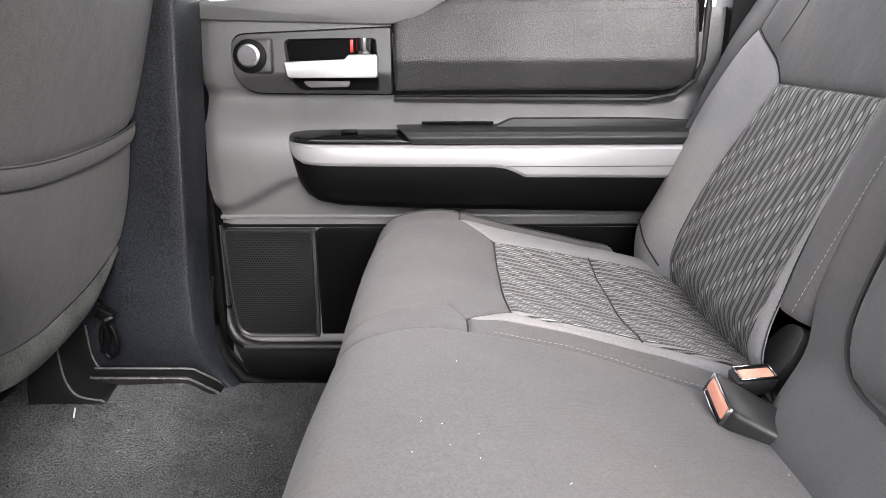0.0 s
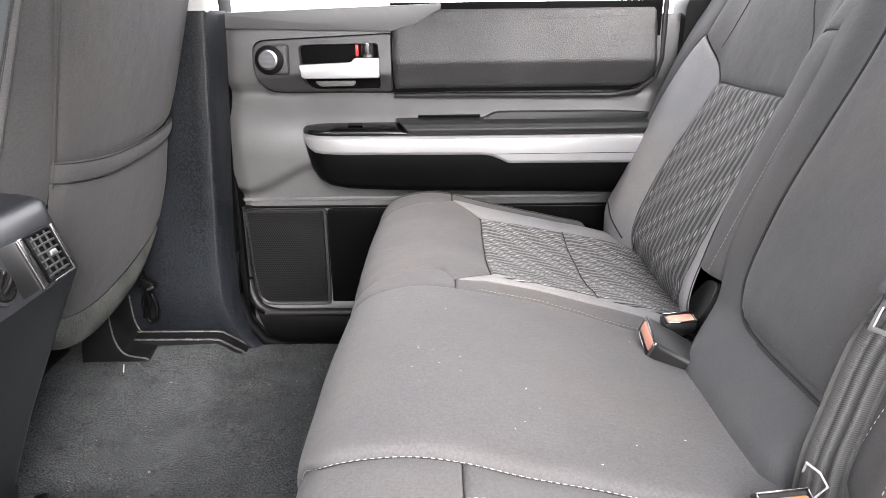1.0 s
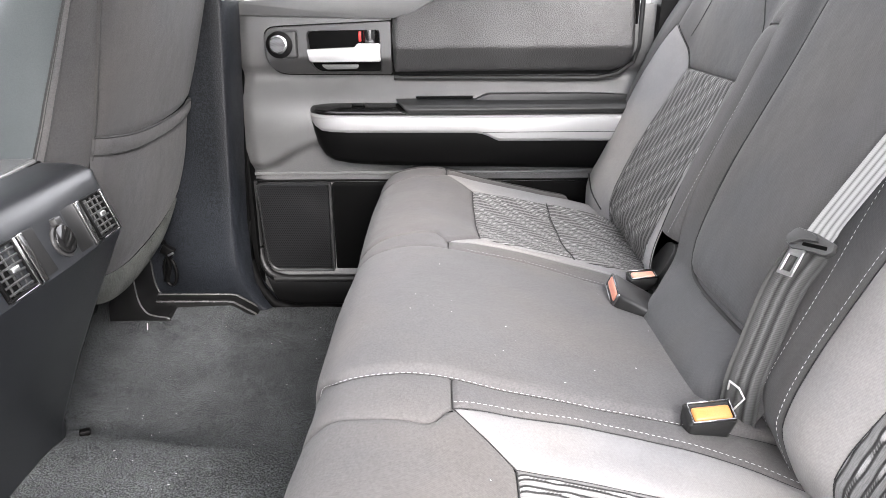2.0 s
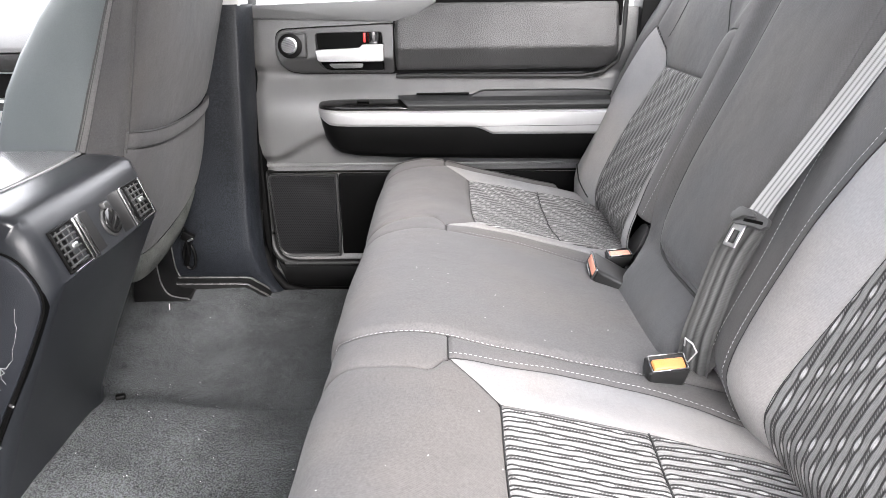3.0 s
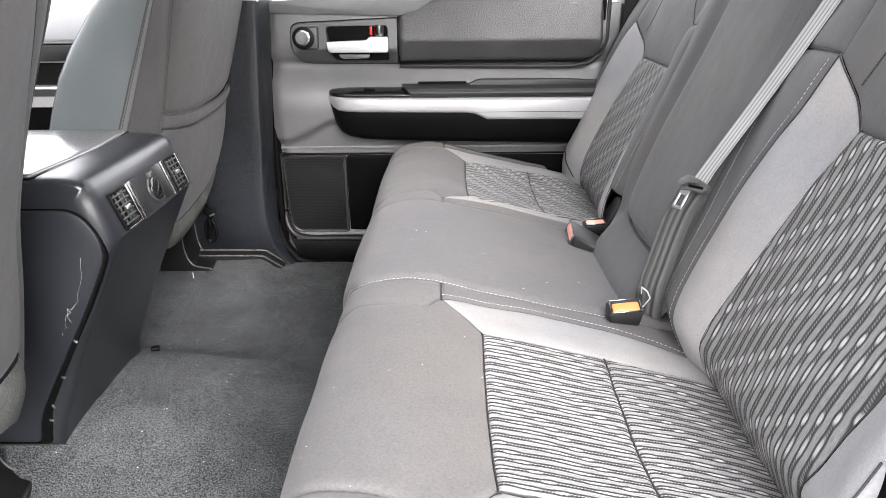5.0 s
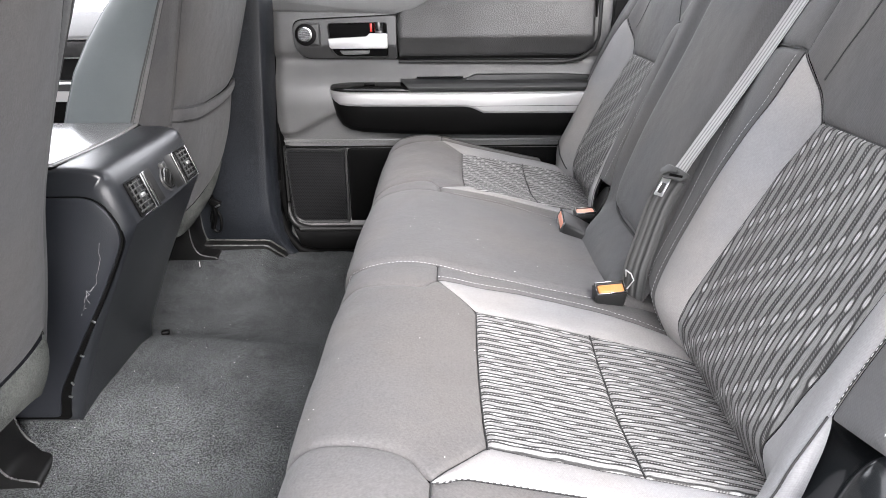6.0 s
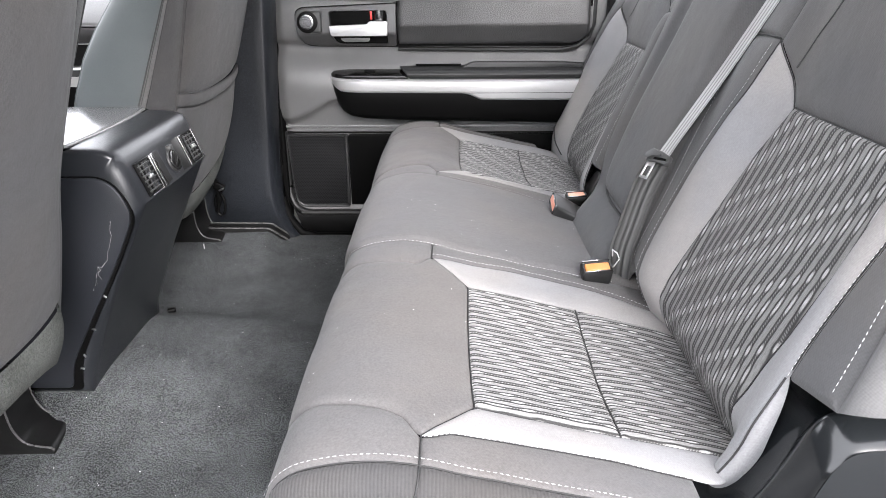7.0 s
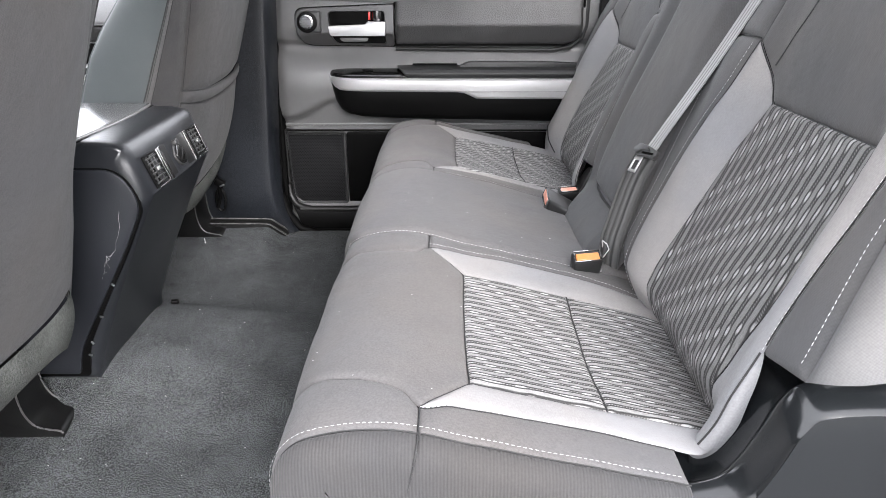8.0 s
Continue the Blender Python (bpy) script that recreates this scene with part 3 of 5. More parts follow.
near_seat = thing("rear_bench_seat", "wide dark grey cloth rear seat with light grey bolsters", "rear seat", "rear seats", at=(0.1, -0.2, 0.05))
far_seat = thing("single_rear_seat", "single dark grey cloth rear seat with light bolsters by the door", "rear seat", "rear seats", at=(0.1, FAR, 0.05))
GAP = FAR - 0.250
core = lambda y0, y1: prism([(max(p[0], -0.138) + 0.045, p[1] - 0.04) if i > 4 else (p[0] + 0.045, p[1] - 0.02) for i, p in enumerate(CUSHION)] + [(0.42, 0.03)], lambda p, d: (p[0], d, p[1]), y0, y1, 0.004)
near_cushion = part("cushion", core(-0.67, GAP - 0.03), M_BLACK, near_seat)
far_cushion = part("cushion", core(GAP + 0.04, 0.72), M_BLACK, far_seat)
outer_cushion(near_cushion, NEAR, to_near)
outer_cushion(far_cushion, FAR, to_far)
part("middle_panel", panel(middle_point, near_seam, lambda s: far_seam(s) - 0.001, 0.0, S_END, 24, 60, 0.008, 0.007), M_DARK, near_cushion)


# ---- rear backrests ----
def back_point(seat, t, w, lift=0.0):
    """A point of an outer seat's backrest: t metres outward from the seat's middle, w up along it from its foot."""
    near = seat < 0
    out, k = (-1, 1.0) if near else (1, 1.12)
    lean = radians(20.6 if near else 22.5)
    if t > 0:
        ridge = 0.034 * (smooth01(t, 0.118, 0.185) if near else smooth01(t, 0.125, 0.215))
    else:
        ridge = 0.029 * smooth01(-t, 0.130, 0.215) if near else 0.052 * smooth01(-t, 0.130, 0.240)
    if near:
        fall = 0.013 * smooth01(-t, 0.235, 0.32) + 1.2 * max(0.0, -t - 0.345)
    else:
        fall = 0.006 * smooth01(-t, 0.256, 0.278) + 3.0 * max(0.0, -t - 0.275)
    d, drop = wrap(t, 0.262, 0.034)
    full = smooth01(w, -0.02, 0.10)
    lumbar = 0.010 * math.exp(-(((w - 0.14) / 0.10) ** 2)) * math.exp(-((t / 0.14) ** 4))
    head = 0.022 * smooth01(w, 0.36, 0.52) * math.exp(-((t / 0.17) ** 4))
    h = (ridge * (0.55 + 0.45 * full) * (1 - 0.45 * smooth01(w, 0.40, 0.55)) - fall + lumbar + head - drop) + lift
    h += 0.0018 * noise.noise(Vector((t * 9, w * 9, seat * 5 + 2))) - 0.048 * (1 - smooth01(w, -0.02, 0.065)) * (1 - (1.3 if near else 0.75) * smooth01(t, 0.12, 0.17))
    y = seat + out * d * (k if d > 0 else 1.0)
    return Vector((0.352 + w * math.sin(lean) - h * math.cos(lean), y, 0.235 + w * math.cos(lean) + h * math.sin(lean)))


W_TOP, W_STRIP = 0.70, 0.453
INSERT_TOP, TIP = {-1: 0.378, 1: 0.366}, {-1: 0.450, 1: 0.440}
b_ins = {-1: curve_of([(-0.05, -0.150), (0.025, -0.165), (0.08, -0.168), (0.115, -0.166), (0.22, -0.153), (0.27, -0.147), (0.316, -0.140), (0.378, -0.117)]),
         1: curve_of([(-0.05, -0.218), (0.05, -0.220), (0.112, -0.214), (0.2, -0.200), (0.3, -0.175), (0.366, -0.155)])}
b_outs = {-1: curve_of([(-0.05, 0.085), (0.0, 0.093), (0.047, 0.100), (0.086, 0.110), (0.128, 0.115), (0.169, 0.121), (0.224, 0.125), (0.277, 0.131), (0.378, 0.144)]),
          1: curve_of([(-0.05, 0.140), (0.05, 0.146), (0.10, 0.152), (0.2, 0.148), (0.27, 0.138), (0.33, 0.126), (0.366, 0.112)])}
g_ins = {-1: curve_of([(-0.05, -0.200), (0.0, -0.226), (0.05, -0.242), (0.12, -0.250), (0.20, -0.248), (0.265, -0.240), (0.327, -0.222), (0.379, -0.205), (0.450, -0.196)]),
         1: curve_of([(-0.05, -0.262), (0.05, -0.260), (0.112, -0.247), (0.2, -0.227), (0.3, -0.200), (0.366, -0.177), (0.440, -0.188)])}
g_outs = {-1: curve_of([(-0.05, 0.165), (0.0, 0.178), (0.05, 0.186), (0.10, 0.190), (0.15, 0.192), (0.19, 0.192), (0.26, 0.197), (0.31, 0.202), (0.450, 0.212)]),
          1: curve_of([(-0.05, 0.235), (0.0, 0.262), (0.05, 0.270), (0.12, 0.256), (0.20, 0.246), (0.27, 0.250), (0.36, 0.230), (0.440, 0.197)])}
# the seams of the head panel run from the bolster's kink inward and up
head_seam = curve_of([(0.41, 0.150), (0.457, 0.131), (0.50, 0.104), (0.56, 0.088), (0.70, 0.08)])


def outer_back(owner, seat, inner):
    point = lambda t, w, lift=0.0: back_point(seat, t, w, lift)
    k = -1 if seat < 0 else 1
    w_ins, w_tip = INSERT_TOP[k], TIP[k]
    b_in, b_out, g_in, g_out = b_ins[k], b_outs[k], g_ins[k], g_outs[k]
    rest = 0.244 if seat < 0 else 0.275
    const = lambda v: (lambda s: v)

    def tip(lower, outer, w):
        """Edge between a light bolster and the dark head panel: a straight run to a kink, then out to the bolster's tip."""
        f = (w - w_ins) / (w_tip - w_ins)
        return lower + (outer - lower) * (0.40 * f / 0.47 if f < 0.47 else 0.40 + 0.60 * (f - 0.47) / 0.53)
    bi_in = lambda w: b_in(w) if w < w_ins else tip(b_in(w_ins), g_in(w_tip), w)
    bi_out = lambda w: b_out(w) if w < w_ins else tip(b_out(w_ins), g_out(w_tip), w)
    u_in = lambda w: bi_in(w) if w < w_tip else g_in(w_tip) + 0.01 * (w - w_tip)
    u_out = lambda w: bi_out(w) if w < w_tip else g_out(w_tip)
    part("insert", panel(point, b_in, b_out, -0.05, w_ins, 30, 44, 0.0028, 0.005, 1 if seat < 0 else -1), M_KNIT_SHADED, owner, "ribbed grey knit insert with pale lozenges")
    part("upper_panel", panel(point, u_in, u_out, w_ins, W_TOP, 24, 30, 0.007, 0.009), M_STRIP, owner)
    part("inner_bolster", panel(point, g_in, bi_in, -0.05, w_tip, 8, 44), M_LIGHT, owner, "light grey cloth bolster")
    part("outer_bolster", panel(point, bi_out, g_out, -0.05, w_tip, 8, 44), M_LIGHT, owner, "light grey cloth bolster")
    gi = lambda w: g_in(w) if w < w_tip else u_in(w)
    go = lambda w: g_out(w) if w < w_tip else u_out(w)
    edge = const(inner)
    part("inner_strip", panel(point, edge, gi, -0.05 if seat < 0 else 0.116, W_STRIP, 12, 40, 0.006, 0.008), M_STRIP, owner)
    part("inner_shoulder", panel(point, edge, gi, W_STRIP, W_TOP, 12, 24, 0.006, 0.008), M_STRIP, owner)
    part("seam", seam(point, lambda q: (gi(W_STRIP) + (inner + 0.03 - gi(W_STRIP)) * q, W_STRIP), 30, 0.0012, -0.003), M_THREAD_DARK, owner)
    rim = lin([(0.14, 0.266), (0.20, 0.260), (0.30, 0.250), (0.45, rest)]) if seat < 0 else const(rest)
    strip_foot = 0.150 if seat < 0 else 0.168
    rise = (lambda t, w, lift=0.0: point(t, w + max(0.0, (0.30 - w) / 0.15) * max(0.0, t - 0.195) * 0.20, lift)) if seat < 0 else point
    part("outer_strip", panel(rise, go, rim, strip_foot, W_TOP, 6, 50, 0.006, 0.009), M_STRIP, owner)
    foot = lin([(0.244, 0.160), (0.266, 0.165), (0.285, 0.177), (0.310, 0.193), (0.345, 0.213), (0.42, 0.243)])

    def side(b, a):
        r = rim(0.15 + (W_TOP - 0.15) * b)
        t = r + (0.42 - r) * a
        w0 = foot(t)
        d = min(min(a, 1 - a) * 0.145, min(b, 1 - b) * 0.5)
        return point(t, w0 + (W_TOP - w0) * b, -0.007 * math.exp(-((d / 0.007) ** 2)))
    part("side_panel", sheet(side, edge_steps(36), edge_steps(10), lambda b, a: (0.145 * a, 0.5 * b)), M_FLANK, owner, "smooth grey side panel")
    if seat > 0:
        # the fold's shade is a dark tube laid on the cloth
        part("fold", tube([point(0.262 - 0.10 * q, 0.075 - 0.045 * q, 0.0012) for q in steps(0, 1, 14)], 0.0016, 6), M_THREAD_DARK, owner, "pinched cloth fold, its shade drawn as a dark line")
    if seat < 0:
        # the padded free edge of the bolster, turning back towards the door
        wide = lambda w: math.sin(math.pi * min(1.0, max(0.0, (w + 0.075) / 0.230))) ** 0.7

        def flap(w, b):
            p = point(g_out(w), w, -0.003)
            f = wide(w)
            return p + Vector((0.020 * b * b * f, -0.008 * math.sin(b * math.pi * 0.62) * f, -0.003 * b * f))
        part("bolster_edge", sheet(flap, steps(-0.05, 0.152, 30), steps(0, 1, 10), lambda w, b: (w, b * 0.03)), M_LIGHT, owner, "rounded light grey cloth edge")
        part("seam", tube([point(g_out(w), w, -0.0025) for w in steps(-0.045, 0.150, 30)], 0.0012, 6), M_THREAD_DARK, owner)
    for e, w0, w1 in ((g_in, -0.02, w_tip), (g_out, 0.16, w_tip), (u_in, w_ins, w_tip), (u_out, w_ins, w_tip), (b_in, 0.0, w_ins), (b_out, 0.0, w_ins)):
        part("seam", seam(point, lambda q, e=e, w0=w0, w1=w1: (e(w0 + (w1 - w0) * q), w0 + (w1 - w0) * q)), M_THREAD_DARK, owner)
    for sign in (-1, 1):
        part("head_seam", seam(point, lambda q, sign=sign: (sign * head_seam(0.425 + 0.255 * q), 0.425 + 0.255 * q), 50, 0.0015, 0.0), M_THREAD_DARK, owner)
    part("seam", seam(point, lambda q: (b_in(w_ins) + (b_out(w_ins) - b_in(w_ins)) * q, w_ins), 40, 0.0014, -0.005), M_THREAD_DARK, owner)
    rows = [(g_in, 0.0, w_tip, -0.005, M_THREAD), (g_out, 0.155, w_tip, 0.005, M_THREAD), (rim, 0.178, W_TOP, -0.006, M_THREAD)]
    if seat < 0:
        rows.append((const(-0.310), 0.0, W_TOP, 0.0, M_THREAD))
    else:
        rows = [(const(-0.272), 0.122, 0.68, 0.0, M_THREAD_GREY), (g_in, 0.112, 0.36, -0.006, M_THREAD_GREY)]
    for e, w0, w1, off, m in rows:
        part("stitching", stitches(point, lambda q, e=e, w0=w0, w1=w1, off=off: (e(w0 + (w1 - w0) * q) + off, w0 + (w1 - w0) * q)), m, owner, "row of pale stitches")


def back_core(seat, owner):
    lean = radians(20.6 if seat < 0 else 22.5)
    y0, y1 = sorted((seat - 0.22, seat + 0.25))
    f = lambda w, h: (0.352 + w * math.sin(lean) - h * math.cos(lean), 0.235 + w * math.cos(lean) + h * math.sin(lean))
    return part("backrest", prism([f(0, -0.035), f(0.69, -0.035), f(0.69, -0.15), f(0.05, -0.15)], lambda p, d: (p[0], d, p[1]), y0, y1, 0.01), M_BLACK, owner)


near_back = back_core(NEAR, near_seat)
far_back = back_core(FAR, far_seat)
outer_back(near_back, NEAR, -0.375)
outer_back(far_back, FAR, -0.296)

# middle backrest with its fold-down armrest


mid_edge = lambda w: 0.042 * smooth01(w, 0.07, 0.20)


def mid_back(u, w, lift=0.0):
    lean = radians(21.5)
    h = 0.040 + lift + 0.010 * math.cos((u - 0.03) / 0.19 * 1.3) + 0.0015 * noise.noise(Vector((u * 9, w * 9, 11))) + 0.014 * smooth01(u, 0.140, 0.185) * smooth01(w, 0.07, 0.20) - 2.0 * max(0.0, u - 0.168 - mid_edge(w)) - 1.2 * max(0.0, -0.112 - u)
    return Vector((0.366 + w * math.sin(lean) - h * math.cos(lean), u, 0.235 + w * math.cos(lean) + h * math.sin(lean)))


c0, c1 = -0.150, 0.176
middle_back = part("middle_backrest", prism([(0.40, 0.20), (0.655, 0.87), (0.75, 0.87), (0.52, 0.20)], lambda p, d: (p[0], d, p[1]), c0 + 0.02, c1 - 0.02, 0.01), M_BLACK, near_seat)
PAD_LOW = 0.092
pad_far = curve_of([(PAD_LOW, 0.030), (0.0935, 0.062), (0.099, 0.088), (0.115, 0.112), (0.14, 0.131), (0.19, 0.143), (0.25, 0.145), (0.34, 0.138), (0.42, 0.130), (0.68, 0.115)])
def cover_point(u, w, lift=0.0):
    """The middle backrest's cover: flat round the pad, swelling into a roll under it that fades out towards the seat's edge."""
    bulge = 0.034 * math.sin(math.pi * min(1, max(0, (w + 0.07) / 0.165))) ** 0.8 * smooth01(c1 - u, -0.01, 0.08)
    return mid_back(u, w, lift - 0.004 + bulge)


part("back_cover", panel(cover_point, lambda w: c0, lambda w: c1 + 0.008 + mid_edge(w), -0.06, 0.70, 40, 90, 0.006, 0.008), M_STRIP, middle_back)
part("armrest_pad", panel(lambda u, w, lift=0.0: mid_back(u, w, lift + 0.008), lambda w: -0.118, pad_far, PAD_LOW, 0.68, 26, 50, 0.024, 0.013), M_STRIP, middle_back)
# dark tubes along the pad's edge put the crease's shade into colour
part("pad_crease_shade", tube([mid_back(pad_far(w), w, -0.003) for w in [PAD_LOW + 0.58 * (k / 69) ** 2 for k in range(70)]], 0.0030, 6), M_THREAD_DARK, middle_back)
part("pad_crease_shade", tube([mid_back(u, PAD_LOW, -0.001) for u in steps(-0.112, 0.034, 30)], 0.0030, 6), M_THREAD_DARK, middle_back)

# ---- cab floor and shell ----
carpet_fold = curve_of([(-0.75, 0.235), (-0.598, 0.200), (-0.50, 0.160), (-0.40, 0.138), (-0.27, 0.170), (-0.15, 0.21), (0.2, 0.22)])


def floor_z(x, y):
    hump = 0.055 * math.exp(-((y / 0.20) ** 4)) * (1 - smooth01(x, -0.50, -0.12))
    bank = 0.040 * smooth01(y, 0.42, 0.69) * (1 - smooth01(x, -0.50, -0.45))
    fold = 0.010 * (1 - smooth01(y, carpet_fold(x) - 0.003, carpet_fold(x) + 0.006)) * (1 - smooth01(x, -0.3, -0.05))
    return -0.017 + hump + fold + bank + 0.003 * noise.noise(Vector((x * 7, y * 7, 1))) + 0.0012 * noise.noise(Vector((x * 40, y * 40, 4)))


floor = part("floor", sheet(lambda x, y: (x, y, floor_z(x, y)), steps(-1.7, -0.75, 12) + steps(-0.74, 0.1, 170) + steps(0.12, 0.75, 10), steps(-0.76, 0.76, 200)), M_CARPET)
tagged(floor, "dark grey tufted carpet with lint on the cab floor", "floor", kind="structure")
base = part("floor_pan", box((-0.45, 0, -0.12), (2.6, 1.62, 0.18), 0.01), M_PAINT)
tagged(base, "painted steel floor pan under the carpet", "floor", kind="structure")
ground = part("ground", sheet(lambda x, y: (x, y, -0.62), [-900, -60, -8, 8, 60, 900], [-900, -60, -8, 8, 60, 900]), M_GROUND)
tagged(ground, "dark grey asphalt ground under the vehicle", "ground", kind="structure")
roof = part("ceiling", box((-0.56, 0, 1.26), (2.22, 1.5, 0.05), 0.02), M_HEAD)
tagged(roof, "pale cloth headliner of the cab roof", "ceiling", kind="structure")
rear_wall = part("wall_rear", box((0.80, 0, 0.36), (0.06, 1.60, 0.80), 0.01), M_PLASTIC)
tagged(rear_wall, "dark plastic rear wall of the cab", "wall", kind="structure")
for y in (-0.70, 0.70):
    post = part("wall_corner", prism([(0.62, 0.70), (0.86, 0.70), (0.78, 1.26), (0.52, 1.26)], lambda p, d: (p[0], d, p[1]), y - 0.05, y + 0.05, 0.01), M_BEIGE)
    tagged(post, "pale plastic corner pillar of the cab", "pillar", kind="structure")
near_side = part("wall_near", box((-1.12, -0.84, 0.30), (1.10, 0.12, 0.80), 0.03), M_PLASTIC)
tagged(near_side, "closed front door on the driver side", "door", kind="structure")
dash = part("wall_front", box((-1.74, 0, 0.38), (0.22, 1.56, 0.80), 0.05), M_PLASTIC)
tagged(dash, "dark plastic dashboard closing the cab front", "dashboard", kind="structure")

# ---- rear door on the far side ----
door_y = curve_of([(-0.06, 0.80), (0.0, 0.818), (0.10, 0.836), (0.28, 0.836), (0.305, 0.834), (0.33, 0.826), (0.40, 0.808), (0.46, 0.796), (0.490, 0.800), (0.510, 0.812), (0.530, 0.824), (0.545, 0.824), (0.560, 0.808), (0.60, 0.798), (0.70, 0.806), (0.74, 0.822)])


def door_surface(x, z):
    ridge = 0.318 + 0.062 * smooth01(x, -0.43, -0.27)
    swell = 0.024 * smooth01(z, ridge - 0.006, ridge + 0.022) * (1 - smooth01(z, 0.40, 0.52)) * (1 - smooth01(x, -0.10, 0.1))
    front = 0.02 * smooth01(-x, 0.425, 0.455)
    return Vector((x, door_y(z) - swell + front, z))


door = thing("rear_door", "closed rear door with dark plastic trim and silver armrest", "door", at=(0, 0.86, -0.05))
xs = sorted(set(steps(-0.455, 0.62, 90)))
zs = sorted(set(steps(-0.06, 0.690, 110)))
part("door_card", sheet(door_surface, xs, zs), M_DOOR, door)
part("door_skin", box((0.06, 0.895, 0.30), (1.04, 0.05, 0.74), 0.01), M_PAINT, door)
part("belt_rail", prism(outline([(-0.455, 0.672), (-0.10, 0.662), (-0.055, 0.672), (0.0, 0.704), (0.0, 0.714), (-0.455, 0.701)], [0.02, 0.02, 0.02, 0.003, 0.003, 0.004]), lambda p, d: (p[0], d, p[1]), 0.79, 0.84, 0.008), M_DOOR, door, "smooth grey plastic window rail")
part("window_seal", box((0.06, 0.842, 0.680), (1.02, 0.02, 0.02), 0.004), M_RUBBER, door)
part("lower_rail", prism(outline([(-0.447, 0.302), (0.6, 0.302), (0.6, 0.310), (-0.447, 0.310)], 0.002), lambda p, d: (p[0], d, p[1]), 0.830, 0.85, 0.002), M_DOOR, door)
# black strip painted in for the shade under the rail
part("lower_recess_shade", prism(outline([(-0.45, 0.285), (0.6, 0.285), (0.6, 0.29), (-0.45, 0.29)], 0.002), lambda p, d: (p[0], d, p[1]), 0.831, 0.85, 0.001), M_BLACK, door)

# bezel with its hollow round the handle
bez = outline([(-0.386, 0.645), (-0.102, 0.657), (-0.102, 0.543), (-0.378, 0.546)], [0.03, 0.003, 0.003, 0.05])
cup = outline([(-0.288, 0.637), (-0.130, 0.639), (-0.126, 0.550), (-0.280, 0.550)], [0.012, 0.008, 0.008, 0.03], 5)


def ring_plate(outer, inner, y_front, y_back, n=96, bend=lambda z: 0.0):
    """A plate with a hole: outer and inner outlines joined, with an inner wall."""
    def resample(p):
        p = [Vector(q) for q in p] + [Vector(p[0])]
        acc = [0.0]
        for a, b in zip(p, p[1:]):
            acc.append(acc[-1] + (b - a).length)
        P = np.array(p)
        return [(float(np.interp(acc[-1] * k / n, acc, P[:, 0])), float(np.interp(acc[-1] * k / n, acc, P[:, 1]))) for k in range(n)]
    o, i = resample(outer), resample(inner)
    c = np.mean(np.array(i), axis=0)
    ang = lambda p: math.atan2(p[1] - c[1], p[0] - c[0])
    o = o[min(range(n), key=lambda k: ang(o[k])):] + o[:min(range(n), key=lambda k: ang(o[k]))]
    i = i[min(range(n), key=lambda k: ang(i[k])):] + i[:min(range(n), key=lambda k: ang(i[k]))]
    sh = lambda p, d: (c[0] + (p[0] - c[0]) * d, c[1] + (p[1] - c[1]) * d)
    loops = [[(p[0], y_front + 0.012, p[1]) for p in o], [(p[0], y_front + 0.002, p[1]) for p in o], [(*sh(p, 0.99)[:1], y_front, sh(p, 0.99)[1]) for p in o],
             [(*sh(p, 1.03)[:1], y_front, sh(p, 1.03)[1]) for p in i], [(p[0], y_front + 0.003, p[1]) for p in i], [(p[0], y_back, p[1]) for p in i]]
    loops = [[(p[0], p[1] + bend(p[2]), p[2]) for p in q] for q in loops]
    bm = loft(loops, True, False)
    bmesh.ops.recalc_face_normals(bm, faces=bm.faces)
    return bm


part("bezel_gap", prism([(c[0], c[1]) for c in outline([(-0.3885, 0.6475), (-0.1005, 0.6595), (-0.1005, 0.5405), (-0.380, 0.5435)], [0.03, 0.003, 0.003, 0.05])], lambda p, d: (p[0], d, p[1]), 0.795, 0.815, 0.001), M_RUBBER, door)
bezel = part("handle_bezel", ring_plate(bez, cup, 0.779, 0.822, 96, lambda z: 0.45 * max(0.0, 0.577 - z) + 0.10 * max(0.0, z - 0.577)), M_BEZEL, door, "dark grey plastic bezel")
part("cup_floor", prism(cup, lambda p, d: (p[0], d, p[1]), 0.818, 0.824, 0), M_PLASTIC, bezel)
part("cup_backing", prism(outline([(-0.275, 0.628), (-0.19, 0.630), (-0.19, 0.59), (-0.275, 0.588)], 0.008), lambda p, d: (p[0], d, p[1]), 0.800, 0.82, 0.004), M_DOOR, bezel)
part("cup_lip", prism(outline([(-0.262, 0.566), (-0.176, 0.566), (-0.18, 0.556), (-0.25, 0.555)], 0.006), lambda p, d: (p[0], d, p[1]), 0.790, 0.82, 0.003), M_DOOR, bezel)
part("door_handle", prism(outline([(-0.287, 0.600), (-0.182, 0.604), (-0.176, 0.612), (-0.125, 0.612), (-0.125, 0.573), (-0.282, 0.573)], [0.003, 0.004, 0.004, 0.004, 0.006, 0.008]), lambda p, d: (p[0], d + 0.004 * math.cos(p[0] * 30), p[1]), 0.765, 0.780, 0.004, 3), M_SILVER, door, "silver pull lever")
part("lock_knob", tube([(-0.149, 0.792, 0.612), (-0.149, 0.789, 0.618), (-0.149, 0.789, 0.640)], 0.0145, 18), M_DARK_CHROME, bezel, "sliding lock knob")
part("lock_mark", box((-0.1715, 0.792, 0.626), (0.006, 0.01, 0.022), 0.001), M_RED, bezel, "red lock mark")
tw = part("tweeter_pod", prism(outline([(-0.380, 0.612), (-0.355, 0.640), (-0.308, 0.640), (-0.308, 0.580), (-0.355, 0.580)], [0.025, 0.02, 0.008, 0.008, 0.02]), lambda p, d: (p[0], d, p[1]), 0.770, 0.79, 0.008, 3), M_BEZEL, door)
